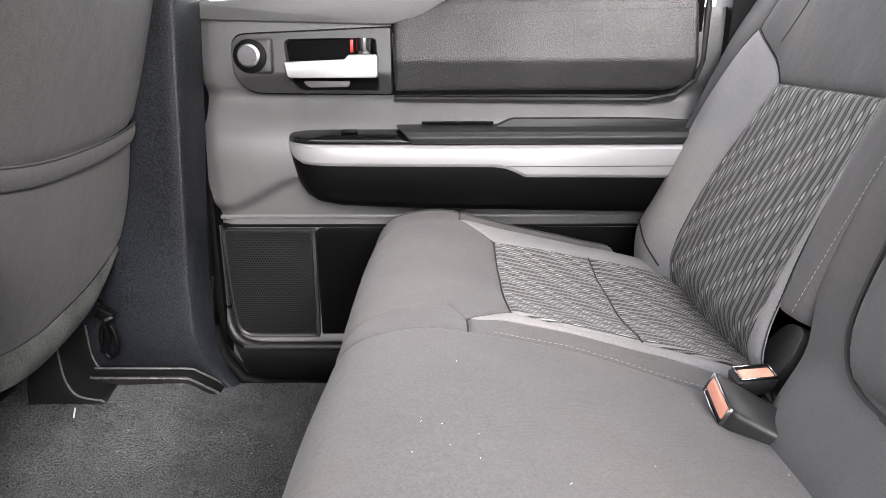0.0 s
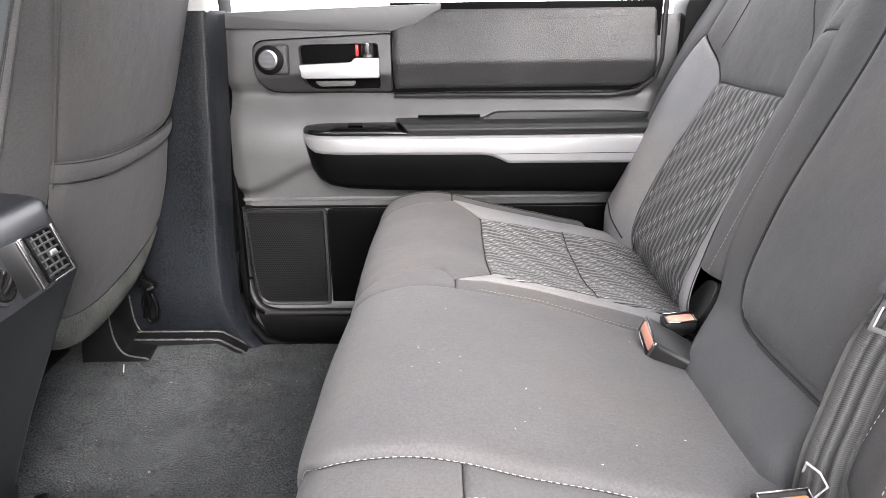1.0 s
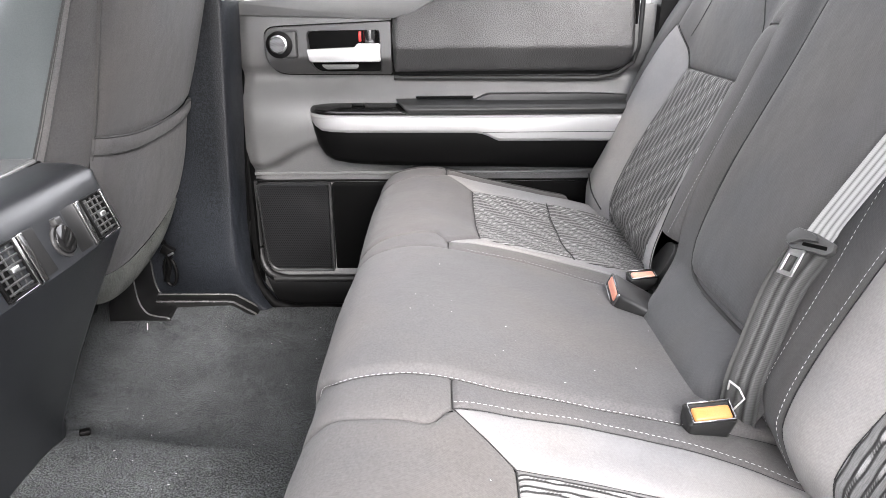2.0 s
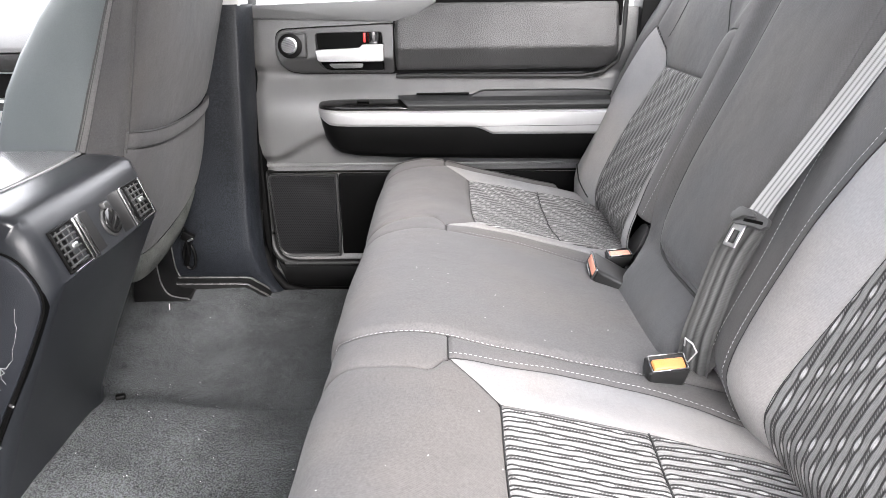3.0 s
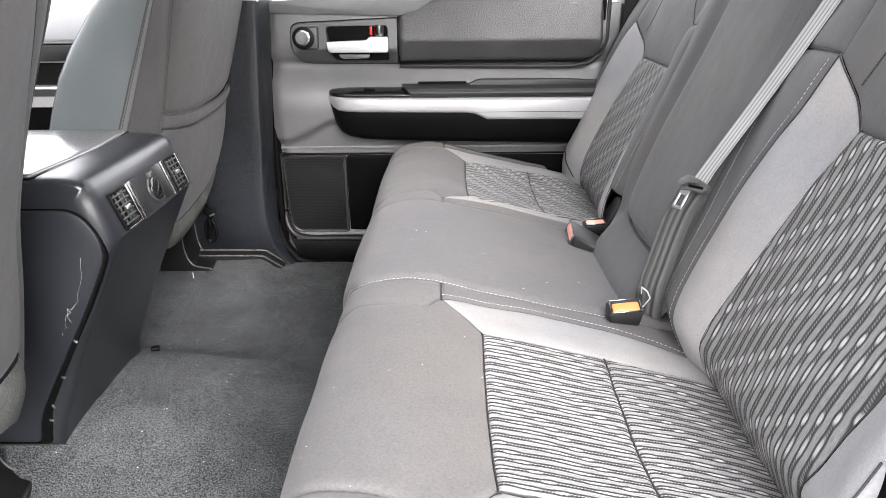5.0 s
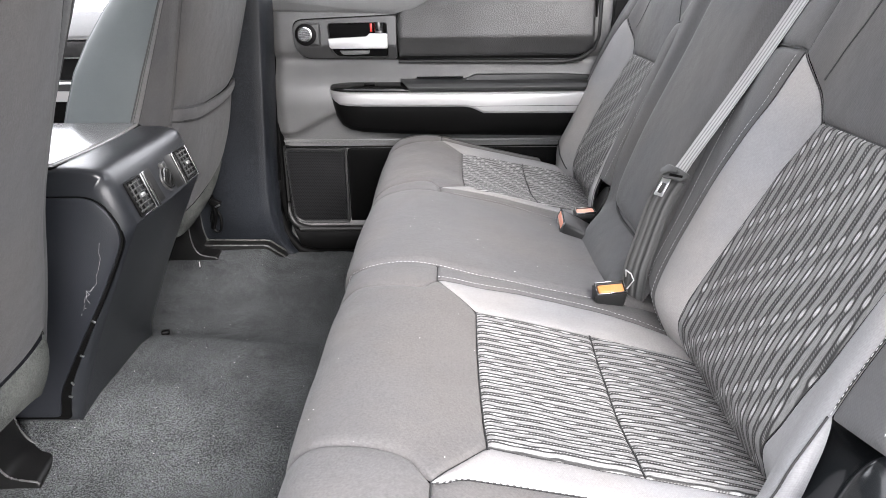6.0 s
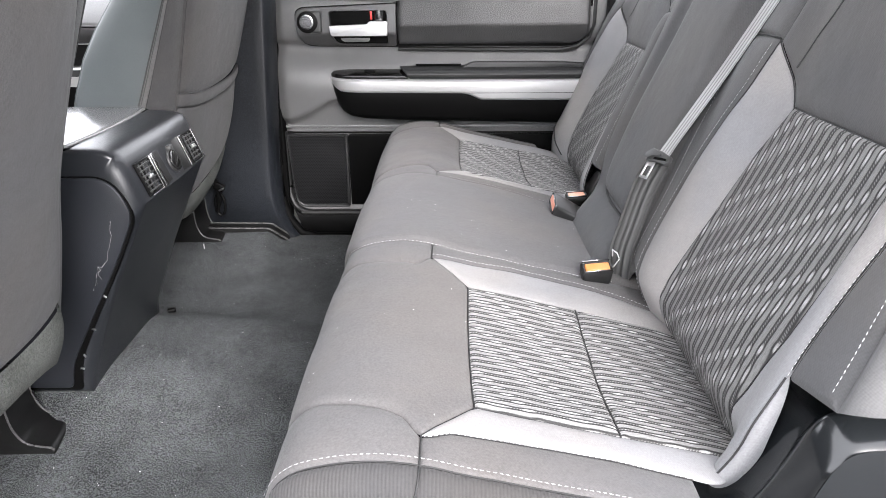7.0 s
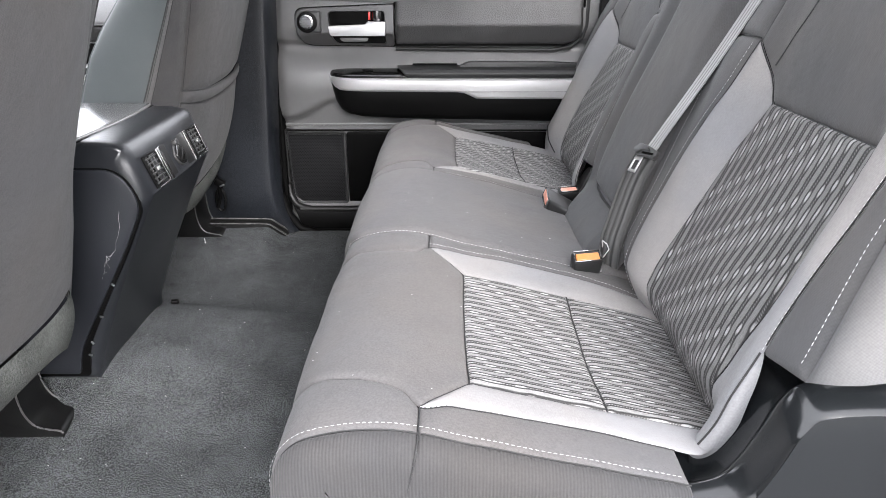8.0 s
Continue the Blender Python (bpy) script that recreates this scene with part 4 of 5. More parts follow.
disc = lambda c, r, y0, y1, n=32: prism([(c[0] + r * math.cos(2 * math.pi * k / n), c[1] + r * math.sin(2 * math.pi * k / n)) for k in range(n)], lambda p, d: (p[0], d, p[1]), y0, y1, 0.0015, 2)
part("tweeter_ring", disc((-0.3465, 0.610), 0.0290, 0.766, 0.78), M_BLACK, tw)
part("tweeter_dish", disc((-0.348, 0.611), 0.0205, 0.762, 0.775), M_DARK_CHROME, tw, "bright tweeter rim")


def disc_sheet(c, r, y, n=32, rings=4):
    bm = sheet(lambda a, b: (c[0] + a * math.cos(b), y - 0.003 * (1 - (a / r) ** 2), c[1] + a * math.sin(b)), steps(0.0005, r, rings), steps(0, 2 * math.pi, n), lambda a, b: (a * math.cos(b) + 0.5, a * math.sin(b) + 0.5))
    return bm


part("tweeter_mesh", disc_sheet((-0.349, 0.611), 0.0165, 0.7605), M_TWEETER, tw)

# padded upper panel
def pad_point(x, z, lift=0.0):
    tuck = 0.014 * smooth01(z, 0.700, 0.716)
    under = max(0.0, 0.602 - z)
    y = 0.772 + 0.42 * under + 0.26 * max(0.0, z - 0.602) + tuck
    return Vector((x, y - lift, z))


pad_lo = lambda z: -0.099 if z < 0.664 else -0.099 + (z - 0.664) * 1.9
pad_hi = lambda z: 0.437 - (0.075 - math.sqrt(max(0, 0.075**2 - max(0, 0.075 - (z - 0.546) * 2.2) ** 2)))
part("upper_pad", panel(pad_point, pad_lo, pad_hi, 0.546, 0.716, 30, 24, 0.008, 0.006), M_LEATHER, door, "black grained leather pad")
part("pad_stitching", stitches(pad_point, lambda q: (-0.055 + 0.48 * q, 0.676 + 0.013 * q), 0.006, 0.0035, 0.0007), M_THREAD_DARK, door)
part("pad_gap", prism(outline([(-0.102, 0.541), (0.40, 0.541), (0.443, 0.58), (0.445, 0.716), (-0.102, 0.716)], [0.002, 0.05, 0.05, 0.002, 0.002]), lambda p, d: (p[0], d, p[1]), 0.7995, 0.822, 0.001), M_RUBBER, door)
part("pad_surround", tube([(0.452, 0.800, 0.716), (0.451, 0.800, 0.60), (0.440, 0.802, 0.565), (0.41, 0.806, 0.540), (0.36, 0.812, 0.530), (-0.1, 0.815, 0.533)], 0.0055, 8), M_PLASTIC, door)

# armrest: black body, silver band, cap and switch plate
def arm_sec(x, prof):
    """Cross-section of the armrest at x; the nose runs back into the door."""
    k = math.sqrt(max(0.0, 1 - (1 - min(1.0, (x + 0.296) / 0.075)) ** 2))
    return [Vector((x, 0.83 - (0.83 - y) * (0.25 + 0.75 * k), z)) for y, z in prof(x)]


ax = [-0.296, -0.294, -0.288, -0.278, -0.262, -0.24, -0.20, -0.1, 0.0, 0.08, 0.10, 0.115, 0.135, 0.15, 0.25, 0.35, 0.45, 0.55]
low = lin([(-0.296, 0.440), (-0.288, 0.405), (-0.272, 0.372), (-0.252, 0.353), (-0.20, 0.343), (-0.1, 0.338), (0.4, 0.328), (0.55, 0.326)])
sil_b = lin([(-0.296, 0.450), (-0.285, 0.440), (-0.27, 0.426), (-0.22, 0.4225), (0.09, 0.420), (0.105, 0.416), (0.135, 0.402), (0.55, 0.400)])
body_p = lambda x: [(0.742, sil_b(x) + 0.002), (0.752, 0.5 * (sil_b(x) + low(x))), (0.762, low(x) + 0.012), (0.775, low(x)), (0.83, low(x) - 0.002), (0.83, sil_b(x) + 0.002)]
part("armrest_body", bevel_all(loft([arm_sec(x, body_p) for x in ax]), 0.002), M_BLACK, door, "black plastic armrest")
sil_t = lin([(-0.296, 0.461), (0.0, 0.4585), (0.55, 0.4595)])
silver_p = lambda x: [(0.738, sil_t(x)), (0.731, sil_t(x) - 0.006), (0.732, sil_b(x) + 0.006), (0.737, sil_b(x)), (0.83, sil_b(x)), (0.83, sil_t(x))]
part("silver_band", bevel_all(loft([arm_sec(x, silver_p) for x in ax]), 0.0015), M_SILVER, door, "silver painted band")
part("band_groove", prism(outline([(0.10, 0.4215), (0.55, 0.4225), (0.55, 0.4235), (0.10, 0.4225)], 0.0003), lambda p, d: (p[0], d, p[1]), 0.7302, 0.74, 0), M_PLASTIC, door)
sw_p = lambda x: [(0.736, 0.461), (0.735, 0.466), (0.742, 0.4705), (0.80, 0.482), (0.83, 0.482), (0.83, 0.461)]
plate = part("switch_plate", bevel_all(loft([arm_sec(x, sw_p) for x in (-0.294, -0.288, -0.28, -0.265, -0.245, -0.22, -0.15, -0.0705)]), 0.001), M_GLOSS, door, "gloss black switch plate")
part("window_switch", box((-0.180, 0.768, 0.4800), (0.030, 0.014, 0.006), 0.002), M_BLACK, plate)
cap_p = lambda x: [(0.736, 0.461), (0.732, 0.473), (0.740, 0.482), (0.765, 0.4855), (0.80, 0.489), (0.83, 0.489), (0.83, 0.461)]
cap_xs = [-0.099, -0.058, -0.040, 0.0, 0.2, 0.4, 0.52]
part("armrest_cap", bevel_all(loft([[Vector((x + (0.0 if k > 3 else 0.034 * (1 - k / 4)) * (i == 0), p[1], p[2])) for k, p in enumerate(arm_sec(x, cap_p))] for i, x in enumerate(cap_xs)]), 0.003, 3), M_PLASTIC, door, "soft black armrest cap")
part("cap_ridge", prism(outline([(0.085, 0.488), (0.112, 0.500), (0.36, 0.500), (0.52, 0.490), (0.52, 0.484), (0.085, 0.484)], [0.01, 0.01, 0.05, 0.01, 0.001, 0.001]), lambda p, d: (p[0], d, p[1]), 0.775, 0.82, 0.004), M_PLASTIC, door)
part("grip_slot", box((0.015, 0.797, 0.4915), (0.13, 0.016, 0.004), 0.001), M_RUBBER, door)

# speaker grille and the pocket under the armrest
part("speaker_grille", sheet(lambda x, z: (x, 0.826 - 0.006 * math.exp(-(((x + 0.355) ** 2 + (z - 0.16) ** 2) / 0.085**2) ** 3), z), steps(-0.440, -0.272, 30), steps(0.062, 0.276, 34)), M_GRILLE, door, "black honeycomb speaker grille")
gr = outline([(-0.447, 0.283), (-0.262, 0.283), (-0.264, 0.052), (-0.432, 0.052)], [0.012, 0.006, 0.006, 0.035])
gi = outline([(-0.441, 0.277), (-0.271, 0.277), (-0.273, 0.060), (-0.428, 0.060)], [0.010, 0.006, 0.006, 0.030])
part("grille_frame", ring_plate(gr, gi, 0.823, 0.832), M_PLASTIC, door)
# no hollow here: a flat near-black sheet gives the pocket's shade
part("door_pocket_shade", prism(outline([(-0.262, 0.283), (0.52, 0.283), (0.52, 0.048), (-0.262, 0.048)], 0.012), lambda p, d: (p[0], d, p[1]), 0.8305, 0.838, 0.002), M_RUBBER, door, "near-black sheet for the shade in the map pocket")
edge = curve_of([(0, -0.453, 0.835, 0.29), (1, -0.453, 0.833, 0.14), (2, -0.449, 0.827, 0.090), (3, -0.438, 0.820, 0.062), (4, -0.418, 0.815, 0.046), (5, -0.385, 0.812, 0.039), (6, -0.34, 0.812, 0.038), (7, 0.52, 0.812, 0.038)])
part("pocket_rail", tube([edge(q) for q in steps(0, 7, 60)], 0.010, 10), M_BEZEL_DARK, door)
part("lower_skirt", prism(outline([(-0.452, 0.09), (-0.43, 0.035), (0.52, 0.035), (0.52, -0.06), (-0.40, -0.06)], [0.01, 0.02, 0.004, 0.004, 0.06]), lambda p, d: (p[0], d, p[1]), 0.806, 0.84, 0.006), M_BLACK, door)

# door seal and the middle pillar
seal_path = [(-0.452, 0.79, 0.75), (-0.455, 0.79, 0.60), (-0.462, 0.79, 0.40), (-0.470, 0.79, 0.20), (-0.468, 0.785, 0.10), (-0.450, 0.78, 0.03), (-0.415, 0.775, -0.015), (-0.36, 0.775, -0.03), (0.5, 0.775, -0.03)]
seal = part("door_seal", tube(seal_path, 0.0135, 10), M_RUBBER)
tagged(seal, "black rubber door seal round the opening", "seal", kind="structure")
jamb = part("wall_jamb", box((-0.50, 0.86, 0.33), (0.10, 0.10, 0.85), 0.01), M_RUBBER)
tagged(jamb, "black door jamb behind the pillar", "pillar", kind="structure")
pe = lin([(-0.03, -0.402), (0.0, -0.430), (0.05, -0.455), (0.12, -0.464), (0.21, -0.464), (0.68, -0.435), (0.72, -0.433)])


def pillar_point(a, z):
    """The middle pillar's trim: a flat face turning round an edge into the door opening."""
    e = pe(z)
    if a < 0.8:
        x = -0.72 + (e - 0.02 + 0.72) * a / 0.8
        y = 0.712 + 0.010 * (1 - a / 0.8)
    else:
        q = (a - 0.8) / 0.2
        x = e - 0.02 + 0.022 * math.sin(q * math.pi / 2)
        y = 0.712 + 0.080 * (1 - math.cos(q * math.pi / 2))
    return Vector((x, y + 0.03 * smooth01(0.12 - z, 0.0, 0.16), z))


pillar = part("wall_pillar", sheet(pillar_point, steps(0, 0.8, 12) + steps(0.82, 1, 12), steps(-0.04, 0.705, 50)), M_PLASTIC_BLUE)
tagged(pillar, "dark blue-grey grained plastic pillar trim", "pillar", kind="structure")
top = part("wall_pillar_top", prism(outline([(-0.68, 0.70), (-0.44, 0.70), (-0.47, 1.26), (-0.66, 1.26)], 0.01), lambda p, d: (p[0], d, p[1]), 0.715, 0.80, 0.012), M_BEIGE)
tagged(top, "pale plastic upper pillar trim", "pillar", kind="structure")
sill_pts = [(-0.72, 0.688, 0.040), (-0.505, 0.695, 0.036), (-0.488, 0.700, 0.032), (-0.450, 0.728, -0.010), (-0.425, 0.745, -0.045), (-0.40, 0.75, -0.06)]


def sill_strip(dy, dz, r):
    return tube([(x, y + dy, z + dz) for x, y, z in sill_pts], r, 8, 0.8)


sill = thing("door_sill", "dark plastic scuff plate with two raised ribs", "sill", kind="structure", at=(-0.5, 0.70, 0))
part("sill_body", loft([[(x, y - 0.016, z - 0.05), (x, y - 0.012, z + 0.002), (x, y + 0.02, z + 0.004), (x, y + 0.06, z - 0.01), (x, y + 0.06, z - 0.06)] for x, y, z in sill_pts]), M_RAIL, sill)
part("sill_rib", sill_strip(-0.014, -0.001, 0.0028), M_RAIL_GLINT, sill)
part("sill_rib", sill_strip(0.012, 0.006, 0.0028), M_RAIL_GLINT, sill)

# C-pillar trims beside the far seat
cpil = part("wall_c_pillar", prism(outline([(0.47, 0.30), (0.70, 0.30), (0.78, 0.72), (0.485, 0.72)], 0.02), lambda p, d: (p[0], d, p[1]), 0.775, 0.86, 0.015), M_BLACK)
tagged(cpil, "black plastic rear door pillar", "pillar", kind="structure")
ctop = part("wall_c_pillar_top", prism(outline([(0.49, 0.715), (0.78, 0.715), (0.70, 1.26), (0.47, 1.26)], 0.02), lambda p, d: (p[0], d, p[1]), 0.765, 0.83, 0.012), M_BEIGE)
tagged(ctop, "pale plastic upper rear pillar trim", "pillar", kind="structure")

# ---- front door on the far side, seen past the front seat ----
fdoor = thing("front_door", "closed front door with leather pad and silver armrest", "door", at=(-1.1, 0.86, -0.05))
fx = steps(-1.62, -0.66, 12)
strip = lambda pts: loft([[Vector((x, y, z)) for y, z in pts] for x in fx])
part("door_card", strip([(0.825, 0.56), (0.836, 0.30), (0.836, 0.05), (0.80, -0.05), (0.86, -0.05), (0.86, 0.56)]), M_DOOR, fdoor)
part("door_skin", box((-1.14, 0.895, 0.30), (1.06, 0.05, 0.74), 0.01), M_PAINT, fdoor)
part("belt_rail", bevel_all(strip([(0.840, 0.672), (0.752, 0.612), (0.748, 0.602), (0.84, 0.598)]), 0.004, 2), M_DOOR, fdoor, "grey plastic window rail")
part("upper_pad", bevel_all(strip([(0.758, 0.599), (0.770, 0.556), (0.84, 0.552), (0.84, 0.600)]), 0.004), M_LEATHER, fdoor, "black grained leather pad")
part("trim_strip", strip([(0.768, 0.5555), (0.770, 0.5525), (0.83, 0.5525), (0.83, 0.5555)]), M_SILVER, fdoor, "thin silver strip")
part("pull_recess", strip([(0.79, 0.552), (0.79, 0.492), (0.83, 0.492), (0.83, 0.552)]), M_BLACK, fdoor)
part("trim_strip", strip([(0.752, 0.4925), (0.750, 0.4865), (0.83, 0.4865), (0.83, 0.4925)]), M_SILVER, fdoor, "thin silver strip")
part("armrest_cap", strip([(0.747, 0.4860), (0.746, 0.468), (0.83, 0.468), (0.83, 0.486)]), M_PLASTIC, fdoor)
part("silver_band", strip([(0.745, 0.4675), (0.745, 0.440), (0.83, 0.440), (0.83, 0.4675)]), M_SILVER, fdoor, "silver painted band")
part("armrest_body", strip([(0.750, 0.4395), (0.775, 0.33), (0.83, 0.33), (0.83, 0.4395)]), M_BLACK, fdoor)

# ---- front seats, seen from behind ----
def seat_back_point(side, a, z, lift=0.0):
    """Back shell of a front seat: a from -1 (towards the console) to 1 (towards its door)."""
    mid = 0.47
    half = curve_of([(0.10, 0.22), (0.20, 0.280), (0.26, 0.290), (0.37, 0.268), (0.48, 0.256), (0.60, 0.284), (0.72, 0.308), (0.80, 0.30), (1.0, 0.22)])(z)
    back = curve_of([(0.10, -0.665), (0.20, -0.615), (0.26, -0.592), (0.37, -0.555), (0.48, -0.525), (0.60, -0.492), (0.72, -0.46), (0.80, -0.44), (1.0, -0.42)])(z)
    if a < 0:
        half = curve_of([(0.10, 0.20), (0.20, 0.215), (0.26, 0.205), (0.37, 0.183), (0.48, 0.168), (0.60, 0.178), (0.72, 0.192), (0.80, 0.19), (1.0, 0.15)])(z)
    e = abs(a)
    bow = 0.022 * e**3 + 0.30 * max(0.0, e - 0.90) ** 1.4
    back += 0.055 if side < 0 else 0.0
    return Vector((back - bow + lift, side * (mid + a * half), z))


def front_seat(side, label, pocket=True):
    s = thing("front_seat", label, "car seat", "front seats", at=(-0.75, side * 0.47, 0.0))
    P = lambda a, z, lift=0.0: seat_back_point(side, a, z, lift)
    hem = (lambda a: 0.222 + 0.050 * abs(a) ** 2.2 + (0.03 * a if a > 0 else 0)) if pocket else (lambda a: 0.274 + 0.006 * a * a)
    lip = lambda a: 0.473 + 0.004 * a + 0.014 * a * a

    def lower(b, a):
        z0, z1 = hem(a), lip(a) - 0.010
        z = z0 + (z1 - z0) * b
        d = min(b, 1 - b) * (z1 - z0)
        return P(a, z, -0.006 * math.exp(-((d / 0.008) ** 2)) + 0.004 * math.sin(b * math.pi))

    A = edge_steps(34)
    AA = [2 * a - 1 for a in A]
    uvm = lambda b, a: (a * 0.25, b * 0.3)
    if pocket:
        part("map_pocket", sheet(lower, edge_steps(16), AA, uvm), M_SHELL, s, "dark cloth map pocket")

    def upper(b, a):
        z0, z1 = (lip(a) + 0.012 if pocket else hem(a)), 1.0
        z = z0 + (z1 - z0) * b
        d = min(b, 1 - b) * (z1 - z0)
        return P(a, z, -0.004 - 0.006 * math.exp(-((d / 0.010) ** 2)))
    part("back_cover", sheet(upper, edge_steps(26), AA, lambda b, a: (a * 0.25, b * 0.5)), M_SHELL, s)
    if pocket:
        roll = [[P(a, lip(a) + 0.015 * math.sin(q), -0.001 + 0.007 * math.cos(q)) for q in steps(0, 2 * math.pi, 11)[:-1]] for a in steps(-0.99, 0.93, 40)]
        part("pocket_hem", loft(roll), M_SHELL, s, "rolled cloth pocket hem")
        for off in (0.015, -0.013):
            part("pocket_seam", tube([P(a, lip(a) + off, 0.001) for a in steps(-0.99, 0.95, 50)], 0.0022, 6), M_THREAD_DARK, s)
    part("back_seam", tube([P(-0.985 + 0.06 * max(0.0, z - 0.6), z, 0.001) for z in steps(0.46, 0.95, 30)], 0.0012, 6), M_THREAD_DARK, s)

    def felt(b, a):
        z = hem(a) - (0.058 * (1 - 0.6 * smooth01(a, 0.55, 1.0)) if pocket else 0.064 + 0.035 * abs(a) ** 3) * b
        q = P(a, hem(a), -0.004)
        return Vector((q.x - 0.014 * b**2 + 0.004 * math.sin(b * 3), q.y - side * a * 0.020 * b * b, z))
    part("lower_felt", sheet(felt, steps(0, 1, 10), steps(-0.98, 0.98, 40), uvm), M_FELT, s, "grey felt lower cover")

    flank_run = curve_of([(0, 0.0), (0.12, 0.008), (0.36, 0.040), (0.65, 0.105), (0.9, 0.175), (1.0, 0.19)])
    flank_in = curve_of([(0, 0.0), (0.12, 0.030), (0.36, 0.070), (0.65, 0.088), (0.9, 0.078), (1.0, 0.050)])

    def flank(b, a):
        """Side of the backrest towards the console, from its back edge to its front edge."""
        z = 0.22 + 0.78 * b
        e = P(-1.0, z)
        run = flank_run(a) * lin([(0.2, 1.05), (0.49, 1.0), (0.56, 0.93), (0.62, 0.80), (0.68, 0.62), (0.73, 0.42), (0.8, 0.3), (1.0, 0.25)])(z)
        return Vector((e.x - run, e.y - side * flank_in(a), z + 0.02 * a))
    # a zip band runs between the side of the back and the bolster
    zip_at = lambda b: 0.372 - 0.36 * max(0.0, b - 0.32)
    lane = lambda lo, hi: (lambda b, q: flank(b, lo(b) + (hi(b) - lo(b)) * q))
    uvf = lambda b, q: (q * 0.1, b * 0.7)
    part("side_panel", sheet(lane(lambda b: 0.0, lambda b: zip_at(b) - 0.035), steps(0, 1, 40), steps(0, 1, 12), uvf), M_SHELL, s)
    part("zip_band", sheet(lambda b, q: lane(lambda c: zip_at(c) - 0.035, lambda c: zip_at(c) + 0.035)(b, q) - Vector((0, side * 0.003 * math.sin(q * math.pi), 0)), steps(0, 1, 40), steps(0, 1, 7), uvf), M_ZIP, s, "grey zip band")
    part("side_bolster", sheet(lane(lambda b: zip_at(b) + 0.035, lambda b: 1.0), steps(0, 1, 40), steps(0, 1, 18), uvf), M_SIDE, s, "smooth grey side bolster")
    for off in (-0.036, 0.036, 0.012):
        part("seam", tube([flank(b, zip_at(b) + off) - Vector((0, side * (0.0005 if abs(off) > 0.02 else 0.003), 0)) for b in steps(0, 1, 50)], 0.0016 if abs(off) > 0.02 else 0.0007, 6), M_THREAD_DARK, s)
    part("edge_piping", tube([flank(b, 0.985) for b in steps(0, 1, 40)], 0.003, 8), M_SIDE, s)
    part("front_face", sheet(lambda b, a: flank(b, 1.0) + Vector((-0.03 * math.sin(a * math.pi), side * 0.46 * a, 0)), steps(0, 1, 20), steps(0, 1, 14)), M_SHELL, s)
    part("seat_cushion", box((-0.93, side * 0.47, 0.26), (0.48, 0.50, 0.16), 0.05, None, 4), M_SHELL, s)
    part("seat_base", box((-1.0, side * 0.47, 0.10), (0.42, 0.40, 0.16), 0.02), M_BLACK, s)
    return s


front_seat(1, "dark grey cloth front passenger seat seen from behind")
front_seat(-1, "dark grey cloth front driver seat seen from behind", False)


def rail_cover(x, y, label, high=0.105, lift=0.0, half=0.040, slant=0.12):
    """Moulded cover on the end of a seat rail: a hollow sweep from an upright fin out to a flat toe, with a thin rim on
    both sides, coloured lighter as its highlight.
    """
    t = thing("seat_rail_cover", label, "rail cover", "seat rail covers", at=(x, y, 0.0))
    run = curve_of([(0, -0.062, high), (1, -0.060, 0.060), (2, -0.054, 0.034), (3, -0.042, 0.016), (4, -0.022, 0.009), (5, 0.0, 0.006)])
    sweep = [tuple(run(q)) for q in steps(0, 5, 21)]
    outer = sweep + [(0.006, 0.0), (0.004, -0.016), (-0.135, -0.016), (-0.130, 0.030), (-0.110, high)]
    at = lambda p, d: (x + p[0] + slant * d - 0.25 * max(0.0, d - half * 0.5), y + d, p[1] + lift)
    part("body", prism(outer, at, -half, half, 0.003, 3), M_RAIL, t)
    for d in (-half, half):
        rim = tube([Vector(at(p, d)) + Vector((0.0006, 0, 0.0006)) for p in sweep + [(0.006, 0.002)]], 0.0017, 8)
        part("lip", rim, M_RAIL_GLINT, t, "edge highlight in lighter plastic")
    return t


rail_cover(-0.632, -0.238, "dark plastic seat rail cover on the carpet", 0.115, 0.002, 0.045, -0.08)
rail_cover(-0.617, 0.664, "dark plastic seat rail cover beside the door sill", 0.110, 0.018, 0.046, 0.10)
wire = thing("seat_wire_loop", "black cable loop with connector hanging under the front seat", "cable", at=(-0.60, 0.69, 0.15))
ring_sec = lambda q: [(-0.628 + (0.014 + 0.0045 * math.cos(k)) * math.sin(q), 0.690 + 0.0045 * math.sin(k), 0.108 + (0.034 + 0.0045 * math.cos(k)) * math.cos(q)) for k in steps(0, 2 * math.pi, 9)[:-1]]
part("cable", loft([ring_sec(q) for q in steps(0.3, 6.1, 34)]), M_BLACK, wire)
part("cable", tube([(-0.632, 0.682, 0.190), (-0.625, 0.684, 0.155), (-0.628, 0.686, 0.120), (-0.640, 0.690, 0.085)], 0.007, 8), M_BLACK, wire)
part("connector", box((-0.620, 0.676, 0.166), (0.030, 0.018, 0.022), 0.003, Matrix.Rotation(radians(30), 4, "Y")), M_BLACK, wire)
part("connector_clip", box((-0.612, 0.668, 0.160), (0.016, 0.004, 0.005), 0.001, Matrix.Rotation(radians(-25), 4, "Y")), M_STEEL, wire, "small bright clip")

# ---- centre console ----
console = thing("centre_console", "dark plastic centre console with rear air vents", "console", at=(-0.75, 0, 0.03))
HW = 0.165
prof = [(-1.5, 0.03), (-0.612, 0.03), (-0.604, 0.07), (-0.555, 0.19), (-0.503, 0.300), (-0.468, 0.372), (-0.4545, 0.398), (-0.476, 0.458), (-0.480, 0.471), (-0.487, 0.4815), (-0.499, 0.4880), (-0.517, 0.4915), (-0.54, 0.4930), (-1.5, 0.497)]


